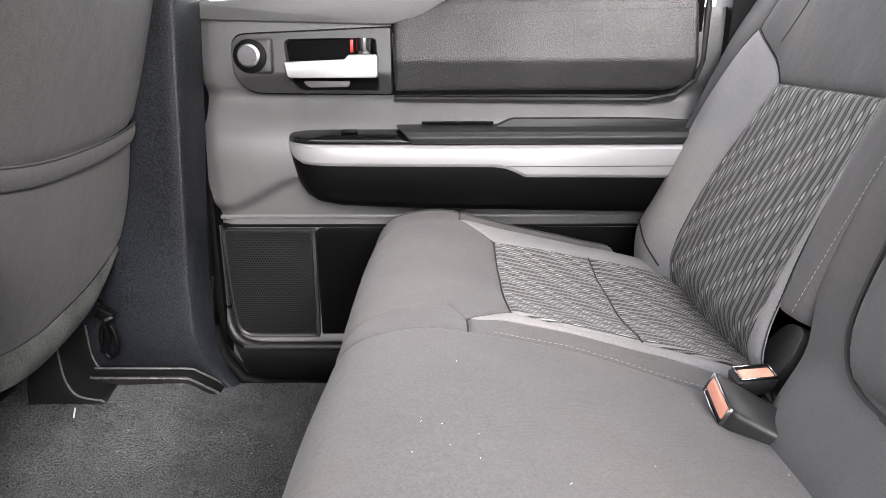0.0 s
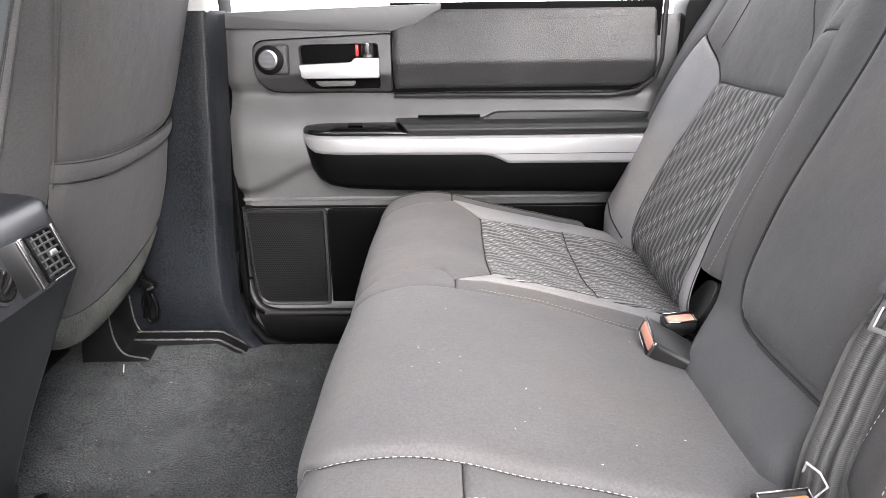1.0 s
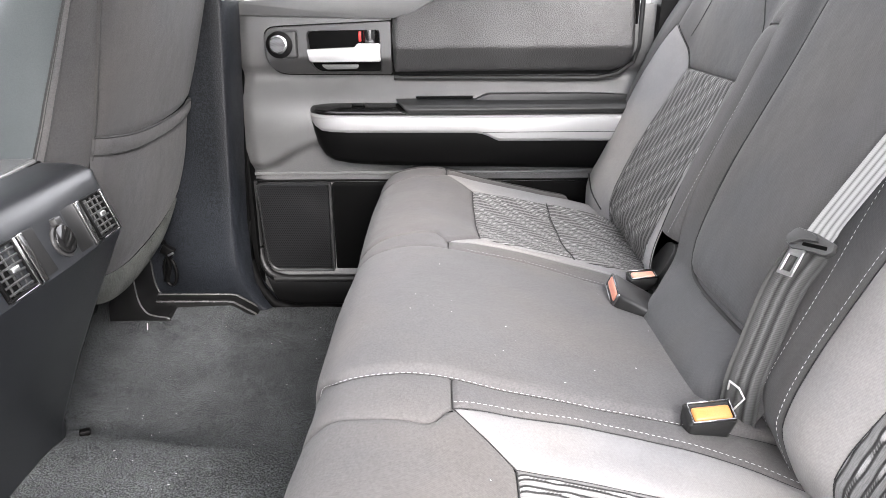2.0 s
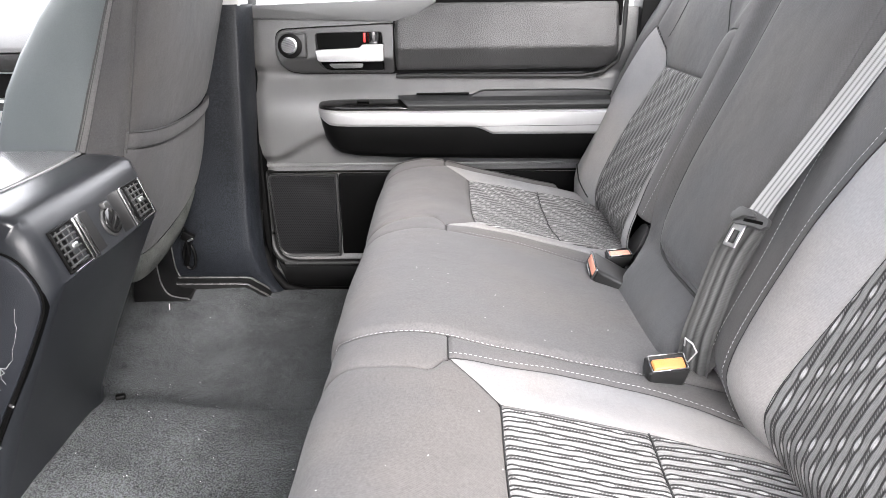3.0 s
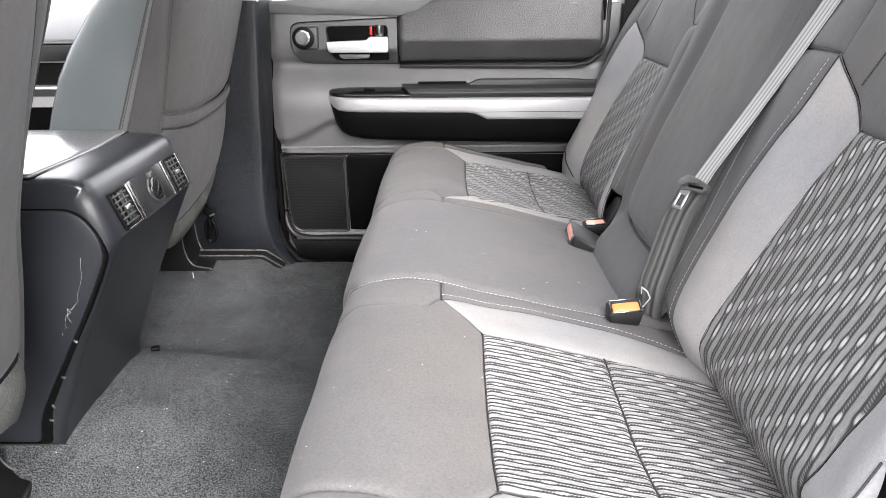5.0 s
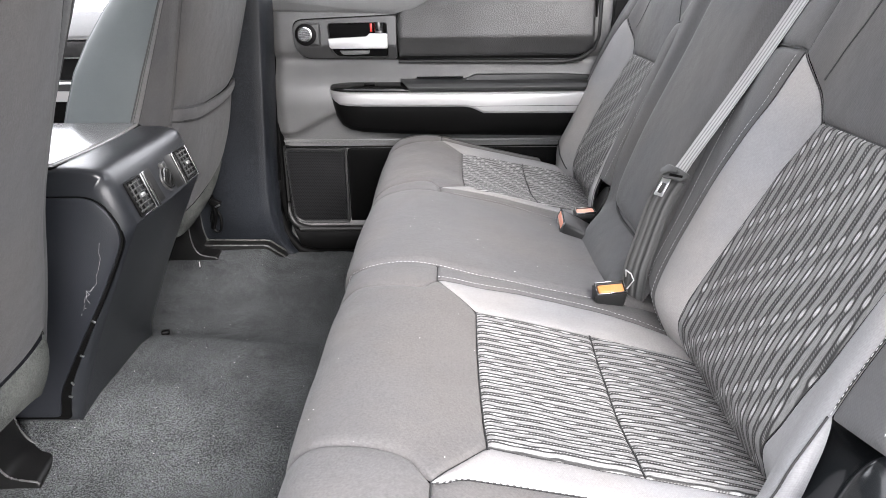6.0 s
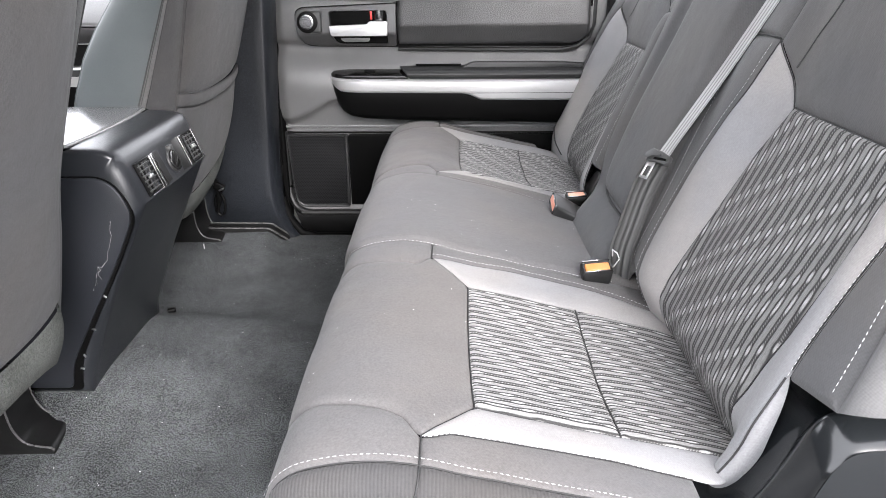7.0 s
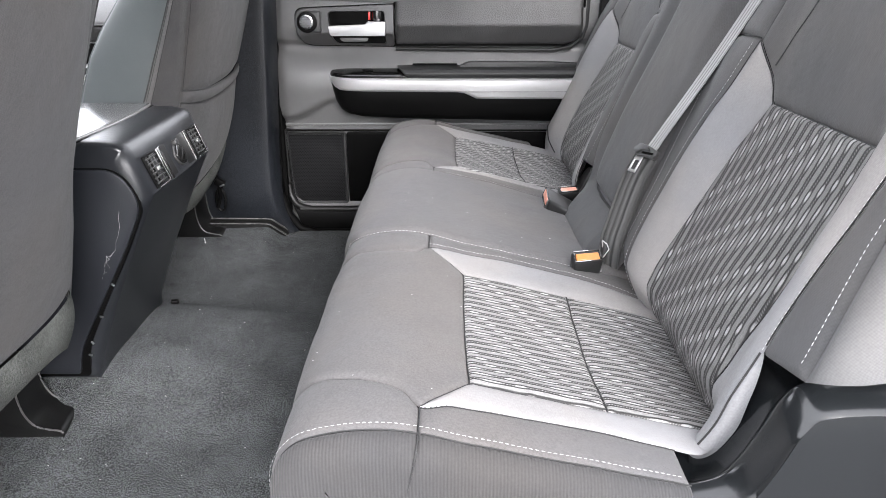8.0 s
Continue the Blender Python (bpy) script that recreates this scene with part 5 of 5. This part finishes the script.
def shell_section(y, inset):
    out = []
    n = len(prof)
    for i, p in enumerate(prof):
        a, b = Vector(prof[i - 1]), Vector(prof[(i + 1) % n])
        t = (b - a).normalized()
        nrm = Vector((t.y, -t.x))
        q = Vector(p) - nrm * inset * (0.35 if p[1] > 0.48 else 1.3)
        out.append((q.x, y, q.y))
    return out


secs = []
for y, ins in ((-HW, 0.022), (-HW + 0.001, 0.014), (-HW + 0.006, 0.006), (-HW + 0.014, 0.0015), (-HW + 0.026, 0.0), (0, -0.003), (HW - 0.026, 0.0), (HW - 0.014, 0.0015), (HW - 0.006, 0.006), (HW - 0.001, 0.014), (HW, 0.022)):
    secs.append(shell_section(y, ins))
part("console_shell", loft(secs), M_CONSOLE, console)
side = outline([(-1.3, 0.447), (-0.500, 0.447), (-0.468, 0.386), (-0.511, 0.300), (-0.577, 0.189), (-0.628, 0.100), (-0.638, 0.05), (-1.3, 0.05)], [0.01, 0.03, 0.03, 0.05, 0.05, 0.03, 0.01, 0.01])
gapo = outline([(-1.3, 0.4495), (-0.4985, 0.4495), (-0.4650, 0.386), (-0.5075, 0.2995), (-0.569, 0.189), (-0.613, 0.104), (-0.621, 0.045), (-1.3, 0.045)], [0.01, 0.03, 0.03, 0.05, 0.05, 0.03, 0.01, 0.01])
part("side_gap", prism(gapo, lambda p, d: (p[0], -d, p[1]), HW - 0.01, HW + 0.0015, 0.0), M_RUBBER, console)
part("side_panel", prism(side, lambda p, d: (p[0], -d, p[1]), HW - 0.01, HW + 0.005, 0.003), M_PANEL, console, "scratched dark plastic side panel")
lid = outline([(-1.25, -0.158), (-0.562, -0.158), (-0.549, 0.0), (-0.562, 0.158), (-1.25, 0.158)], [0.02, 0.008, 0.15, 0.008, 0.02], 8)
part("lid", prism(lid, lambda p, d: (p[0], p[1], d), 0.480, 0.4980, 0.004, 3), M_LID, console, "smooth dark lid, painted paler for the sky's reflection")
part("lid_gap", prism([(p[0] + 0.004, p[1] * 1.02) for p in lid], lambda p, d: (p[0], p[1], d), 0.480, 0.4932, 0.0), M_RUBBER, console)

# vents and power outlet on the sloping rear face
F0, F1 = Vector((-0.476, 0, 0.458)), Vector((-0.4545, 0, 0.398))
fdir = (F1 - F0).normalized()
fn = Vector((-fdir.z, 0, fdir.x))
fn = fn if fn.x > 0 else -fn


def face(y, v, h=0.0):
    """A point on the vent face: across, down from its upper edge, and out of it."""
    return F0 + fdir * v + fn * h + Vector((0, y, 0))


def face_prism(pts, h0, h1, r=0.0):
    return prism(pts, lambda p, d: face(p[0], p[1], d), h0, h1, r)


def rect(y0, y1, v0, v1, r=0.004):
    return outline([(y0, v0), (y1, v0), (y1, v1), (y0, v1)], r)


def face_ring(y0, y1, v0, v1, w, h0, h1):
    bm = bmesh.new()
    for a in ((y0, y1, v0, v0 + w), (y0, y1, v1 - w, v1), (y0, y0 + w, v0 + w, v1 - w), (y1 - w, y1, v0 + w, v1 - w)):
        b2 = prism([(a[0], a[2]), (a[1], a[2]), (a[1], a[3]), (a[0], a[3])], lambda p, d: face(p[0], p[1], d), h0, h1, 0.0006)
        tmp = bpy.data.meshes.new("tmp")
        b2.to_mesh(tmp)
        b2.free()
        bm.from_mesh(tmp)
        bpy.data.meshes.remove(tmp)
    return bm


def vent(y0, y1):
    v = part("air_vent", face_prism(rect(y0, y1, 0.001, 0.060), -0.010, 0.0012, 0), M_RUBBER, console, "black air vent with silver rim")
    part("vent_rim", face_ring(y0, y1, 0.001, 0.060, 0.003, 0.0, 0.005), M_BLACK, v)
    part("vent_trim", face_prism(rect(y1 - 0.001, y1 + 0.004, 0.001, 0.062, 0.001), 0.0, 0.006, 0.001), M_DARK_CHROME, v, "silver trim strip")
    part("vent_trim", face_prism(rect(y0 + 0.01, y1 + 0.004, 0.0595, 0.062, 0.001), 0.0, 0.005, 0.0008), M_DARK_CHROME, v, "silver trim strip")
    for k in range(6):
        c = 0.008 + k * 0.0088
        part("louvre", face_prism([(y0 + 0.004, c), (y1 - 0.004, c), (y1 - 0.004, c + 0.0022), (y0 + 0.004, c + 0.0022)], 0.0008, 0.0045, 0.0004), M_LOUVRE, v)
    for k in range(3):
        c = y0 + (y1 - y0) * (k + 1) / 4
        part("louvre_bar", face_prism([(c - 0.001, 0.005), (c + 0.001, 0.005), (c + 0.001, 0.056), (c - 0.001, 0.056)], 0.001, 0.0035, 0.0003), M_LOUVRE, v)
    part("vent_tab", face_prism(rect((y0 + y1) / 2 - 0.003, (y0 + y1) / 2 + 0.010, 0.028, 0.034, 0.001), 0.002, 0.008, 0.001), M_STEEL, v)


vent(-0.128, -0.074)
vent(0.080, 0.132)
plate = part("outlet_plate", face_prism(rect(-0.052, 0.062, 0.0, 0.060), 0.0, 0.003, 0.001), M_BEZEL_DARK, console)
part("plate_trim", face_prism(rect(-0.066, -0.056, 0.0, 0.062, 0.002), 0.0, 0.006, 0.001), M_DARK_CHROME, plate, "silver trim strip")
part("plate_trim", face_prism(rect(0.064, 0.074, 0.0, 0.062, 0.002), 0.0, 0.006, 0.001), M_DARK_CHROME, plate, "silver trim strip")
ringed = lambda c, r: [(c[0] + r * math.cos(q), c[1] + r * math.sin(q)) for q in steps(0, 2 * math.pi, 33)[:-1]]
cap = part("outlet_cap", face_prism(ringed((0.006, 0.033), 0.019), 0.002, 0.010, 0.003), M_GLOSS, plate, "round power outlet cap")
part("cap_rim", face_prism(ringed((0.006, 0.033), 0.0225), 0.002, 0.0065, 0.002), M_LOUVRE, cap)
part("cap_tab", face_prism(rect(0.000, 0.014, 0.004, 0.014, 0.003), 0.002, 0.012, 0.002), M_LOUVRE, cap)

for x, z, turn in ((-0.545, 0.236, 40), (-0.577, 0.172, 15), (-0.604, 0.118, 60), (-0.613, 0.092, 20)):
    part("broken_clip", box((x, -HW - 0.003, z), (0.007, 0.003, 0.003), 0.0006, Matrix.Rotation(radians(turn), 4, "Y")), M_STEEL, console, "broken pale trim clip")

# ---- belts and buckles ----
def strap(points, width, across, folds=0.0):
    """A flat strap with its UV in metres, rounded at both edges; folds bunch it into lengthwise waves."""
    pts = [Vector(p) for p in points]
    a = Vector(across).normalized()
    frames = []
    run = 0.0
    for i, p in enumerate(pts):
        t = (pts[min(i + 1, len(pts) - 1)] - pts[max(i - 1, 0)]).normalized()
        sd = (a - t * a.dot(t)).normalized()
        frames.append((p, sd, t.cross(sd), run))
        run += (pts[min(i + 1, len(pts) - 1)] - p).length

    def f(i, q):
        p, sd, up, _ = frames[int(i)]
        e = (1 - abs(q) ** 8) ** 0.5 if abs(q) < 1 else 0.0
        return p + sd * q * width / 2 + up * (0.0014 * e + folds * math.cos(q * 7.5))
    return sheet(f, range(len(pts)), steps(-1, 1, 33), lambda i, q: (q * width / 2, frames[int(i)][3]))


belt = thing("seat_belt", "grey middle seat belt hanging over the backrest", "seat belt", at=(0.40, -0.13, 0.3))
bt = curve_of([(0, 0.60, -0.205, 0.92), (1, 0.535, -0.172, 0.76), (2, 0.472, -0.145, 0.620), (3, 0.408, -0.138, 0.505), (4, 0.388, -0.143, 0.474)])
part("webbing", strap([bt(q) for q in steps(0, 4, 40)], 0.047, (0.1, 1, 0.1)), M_WEB, belt, "grey woven webbing")
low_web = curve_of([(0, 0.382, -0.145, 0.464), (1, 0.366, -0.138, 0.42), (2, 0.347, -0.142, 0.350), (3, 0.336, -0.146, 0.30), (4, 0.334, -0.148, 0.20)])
part("lower_webbing", strap([low_web(q) for q in steps(0, 4, 30)], 0.040, (-0.75, 0.5, 0.3), 0.0022), M_WEB_SHADED, belt, "bunched webbing, coloured darker for shade")
lean = radians(21)
bu, bo, by = Vector((math.sin(lean), 0, math.cos(lean))), Vector((-math.cos(lean), 0, math.sin(lean))), Vector((0, 1, 0))
le1 = (-by * 0.045 - bo * 0.020 + bu * 0.010).normalized()
le2 = (bu * 0.036 - bo * 0.009)
le2 = (le2 - le1 * le2.dot(le1)).normalized()
le3 = le1.cross(le2)
lm = Matrix.Translation(Vector((0.386, -0.146, 0.470)) + bo * 0.006) @ Matrix((le1, le2, le3)).transposed().to_4x4() @ Matrix.Scale(0.78, 4)
on_plate = lambda p, d: lm @ Vector((p[0], p[1], d))
latch = part("latch_plate", prism(outline([(-0.030, 0.010), (-0.024, 0.017), (0.004, 0.015), (0.020, 0.011), (0.033, 0.008), (0.035, -0.003), (0.028, -0.011), (0.004, -0.010), (-0.020, -0.013), (-0.031, -0.005)], 0.003), on_plate, -0.006, 0.005, 0.002, 2), M_LATCH, belt, "dark grey plastic latch plate")
part("bridge", prism(outline([(-0.027, 0.004), (-0.010, 0.013), (0.010, 0.010), (0.014, 0.003), (-0.006, 0.001), (-0.018, -0.009), (-0.027, -0.006)], 0.003), on_plate, 0.004, 0.012, 0.002, 2), M_LATCH, latch)
part("webbing_slot", prism(outline([(-0.006, -0.001), (0.027, 0.001), (0.028, -0.004), (-0.006, -0.006)], 0.001), on_plate, 0.0045, 0.0056, 0), M_RUBBER, latch, "dark slot for the webbing")
tong = bmesh.new()
for c, s2 in (((-0.021, -0.028, 0), (0.0055, 0.040, 0.003)), ((-0.003, -0.028, 0), (0.0055, 0.040, 0.003)), ((-0.012, -0.046, 0), (0.0235, 0.006, 0.003)), ((-0.012, -0.016, 0), (0.0235, 0.010, 0.003))):
    box(c, s2, 0.001, None, 1, tong)
bmesh.ops.transform(tong, matrix=lm, verts=tong.verts)
part("tongue", tong, M_STEEL, latch, "bright steel tongue")


def buckle(pos, facing, wide, label, length=0.085, size=1.0, button=None, skew=0.0, end=0.7):
    """A belt buckle: black case, orange button and steel rim on the end that faces the given way."""
    b = thing("belt_buckle", label, "belt buckle", "belt buckles", at=pos)
    ex = -Vector(facing).normalized()
    ey = Vector(wide)
    ey = (ey - ex * ey.dot(ex)).normalized()
    ez = ex.cross(ey)
    m = Matrix.Translation(pos) @ Matrix((ex, ey, ez)).transposed().to_4x4() @ Matrix.Scale(size, 4) @ Matrix(((1, -skew, 0, 0), (0, 1, 0, 0), (0, 0, 1, 0), (0, 0, 0, 1)))
    sec = lambda x, w, h: [m @ Vector((x, p[0], p[1])) for p in outline([(-w, -h), (w, -h), (w, h), (-w, h)], 0.006, 3)]
    part("case", loft([sec(0.0, 0.023, 0.012), sec(0.004, 0.026, 0.0145), sec(length * 0.6, 0.024, 0.014), sec(length, 0.024 * end, 0.0155 * end)]), M_RAIL_DARK, b)
    part("button", bevel_all(box((-0.001, 0, 0.003), (0.006, 0.040, 0.016), 0.003, None, 3), 0), button or M_ORANGE, b, "orange release button").data.transform(m)
    rim = bmesh.new()
    for c, s2 in (((-0.0015, 0, 0.0125), (0.004, 0.046, 0.0022)), ((-0.0015, 0, -0.0105), (0.004, 0.046, 0.0018)), ((-0.0015, -0.0222, 0.001), (0.004, 0.002, 0.022)), ((-0.0015, 0.0222, 0.001), (0.004, 0.002, 0.022))):
        box(c, s2, 0.0008, None, 1, rim)
    bmesh.ops.transform(rim, matrix=m, verts=rim.verts)
    part("slot_rim", rim, M_DARK_CHROME, b, "thin bright rim")
    part("stalk", loft([[m @ Vector((x, y, z)) for y, z in ((-0.014, -0.006), (0.014, -0.006), (0.014, 0.006), (-0.014, 0.006))] for x in (length - 0.004, length + 0.012)]), M_BLACK, b)
    return b


buckle((0.262, 0.136, 0.297), (-0.82, 0.38, 0.36), (0.55, 0.83, 0.05), "black belt buckle with red button lying on the cushion", 0.086, 1.0, M_SALMON, 0.5, 0.95)
buckle((0.318, 0.186, 0.302), (0.0, -0.22, 0.97), (1.0, 0.12, 0.0), "black belt buckle with pale orange button between the cushions", 0.026, 0.88, M_SALMON)
buckle((0.290, -0.180, 0.298), (-0.05, -0.42, 0.90), (1.0, 0.08, 0.0), "black belt buckle with orange button beside the seam", 0.055, 1.0)
lean_far = radians(22)
on_back = lambda p, d: (0.352 + p[1] * math.sin(lean_far) - d * math.cos(lean_far), p[0], 0.235 + p[1] * math.cos(lean_far) + d * math.sin(lean_far))
guide = part("buckle_guide", prism(outline([(0.246, 0.015), (0.200, 0.030), (0.184, 0.070), (0.188, 0.112), (0.220, 0.108), (0.238, 0.075)], [0.01, 0.012, 0.015, 0.012, 0.02, 0.02]), on_back, 0.0, 0.030, 0.008, 3), M_RAIL_DARK)
tagged(guide, "black plastic belt guide between the backrests", "belt guide")
clip = part("anchor_clip", tube([(0.326, -0.135, 0.296), (0.322, -0.145, 0.313), (0.327, -0.158, 0.312), (0.329, -0.169, 0.306), (0.322, -0.164, 0.290), (0.319, -0.158, 0.284), (0.318, -0.168, 0.270), (0.322, -0.160, 0.252)], 0.0012, 6), M_BEIGE)
tagged(clip, "thin white wire clip at the belt anchor", "clip")

# ---- plastic trim at the foot of the backrest by the open door ----
trim_ridge = curve_of([(0.24, 0.250), (0.30, 0.256), (0.325, 0.262), (0.340, 0.272), (0.352, 0.289), (0.363, 0.312), (0.373, 0.337), (0.381, 0.360), (0.392, 0.377), (0.408, 0.384), (0.45, 0.387), (0.95, 0.392)])
trim_sec = curve_of([(-1, -0.598, -0.042), (0, -0.632, -0.034), (1, -0.655, -0.032), (2, -0.675, -0.022), (3, -0.688, -0.003), (4, -0.698, 0.0), (5, -0.715, -0.009), (6, -0.730, -0.023), (7, -0.740, -0.048), (8, -0.750, -0.42)])


def trim_shelf(x, d):
    """A gutter beside the backrest, a rounded ridge, and a long face down to the sill."""
    y, z = trim_sec(d)
    y += 0.045 * smooth01(x, 0.345, 0.385) * min(1.0, max(0.0, 1 - d / 2)) - 0.034 * smooth01(x, 0.335, 0.36) * max(0.0, -d)
    z += 0.024 * (1 - smooth01(x, 0.30, 0.36)) * max(0.0, 1 - d / 3)
    return Vector((x, y, trim_ridge(x) + z))


wheel = part("wall_wheelhouse", sheet(trim_shelf, steps(0.25, 0.45, 60) + steps(0.46, 0.85, 12), steps(-1, 8, 46)), M_TRIM)
tagged(wheel, "dark plastic trim over the wheel arch", "trim", kind="structure")

tab = part("carpet_clip", box((-0.590, 0.172, 0.030), (0.018, 0.014, 0.010), 0.003, Matrix.Rotation(radians(25), 4, "Z")), M_BLACK)
tagged(tab, "small black plastic clip at the console foot", "clip")

# ---- scratches, lint and crumbs ----
rng = random.Random(7)


def squiggle(points, r):
    return tube(points, r, 5)


for pts, r in (([(-0.508, 0.375), (-0.512, 0.358), (-0.511, 0.350), (-0.518, 0.330), (-0.524, 0.318), (-0.526, 0.305), (-0.531, 0.300)], 0.0004),
               ([(-0.531, 0.300), (-0.538, 0.292), (-0.545, 0.293), (-0.541, 0.286), (-0.549, 0.281), (-0.552, 0.272)], 0.0008),
               ([(-0.545, 0.292), (-0.547, 0.278), (-0.543, 0.270)], 0.0006), ([(-0.552, 0.268), (-0.556, 0.258), (-0.551, 0.262)], 0.0007), ([(-0.560, 0.252), (-0.561, 0.248)], 0.0007)):
    part("scratch", squiggle([(x, -HW - 0.0052, z) for x, z in pts], r * 0.7), M_SCRATCH, console, "pale scratch")


def flecks(count, place, size):
    bm = bmesh.new()
    for k in range(count):
        p = Vector(place())
        d = rng.uniform(0, 6.28)
        ln = rng.uniform(0.5, 1.4) * size
        c, s2 = math.cos(d), math.sin(d)
        box(p, (ln, size * rng.uniform(0.15, 0.35), size * 0.2), 0, Matrix.Rotation(d, 4, "Z"), 1, bm)
    return bm


def on_seat():
    if rng.random() < 0.6:
        return middle_point(rng.uniform(-0.15, 0.19), rng.uniform(S_TIP - 0.06, S_END - 0.12), 0.0008)
    return cushion_point(NEAR, rng.uniform(-0.15, 0.18), rng.uniform(0.22, S_INS), 0.0008)


def on_floor():
    x, y = rng.uniform(-0.62, -0.12), rng.uniform(-0.7, 0.66)
    return (x, y, floor_z(x, y) + 0.003)


lint = part("seat_lint", flecks(30, on_seat, 0.0017), M_BEIGE)
tagged(lint, "white lint specks scattered on the seat cloth", "lint", kind="stuff")
crumbs = part("carpet_lint", flecks(150, on_floor, 0.0022), M_BEIGE)
tagged(crumbs, "pale lint and crumbs scattered on the carpet", "lint", kind="stuff")
twigs = part("paper_scrap", squiggle([(-0.662, 0.605, 0.016), (-0.656, 0.590, 0.015), (-0.652, 0.580, 0.013)], 0.0014), M_BEIGE)
tagged(twigs, "thin white paper scrap on the carpet", "scrap")
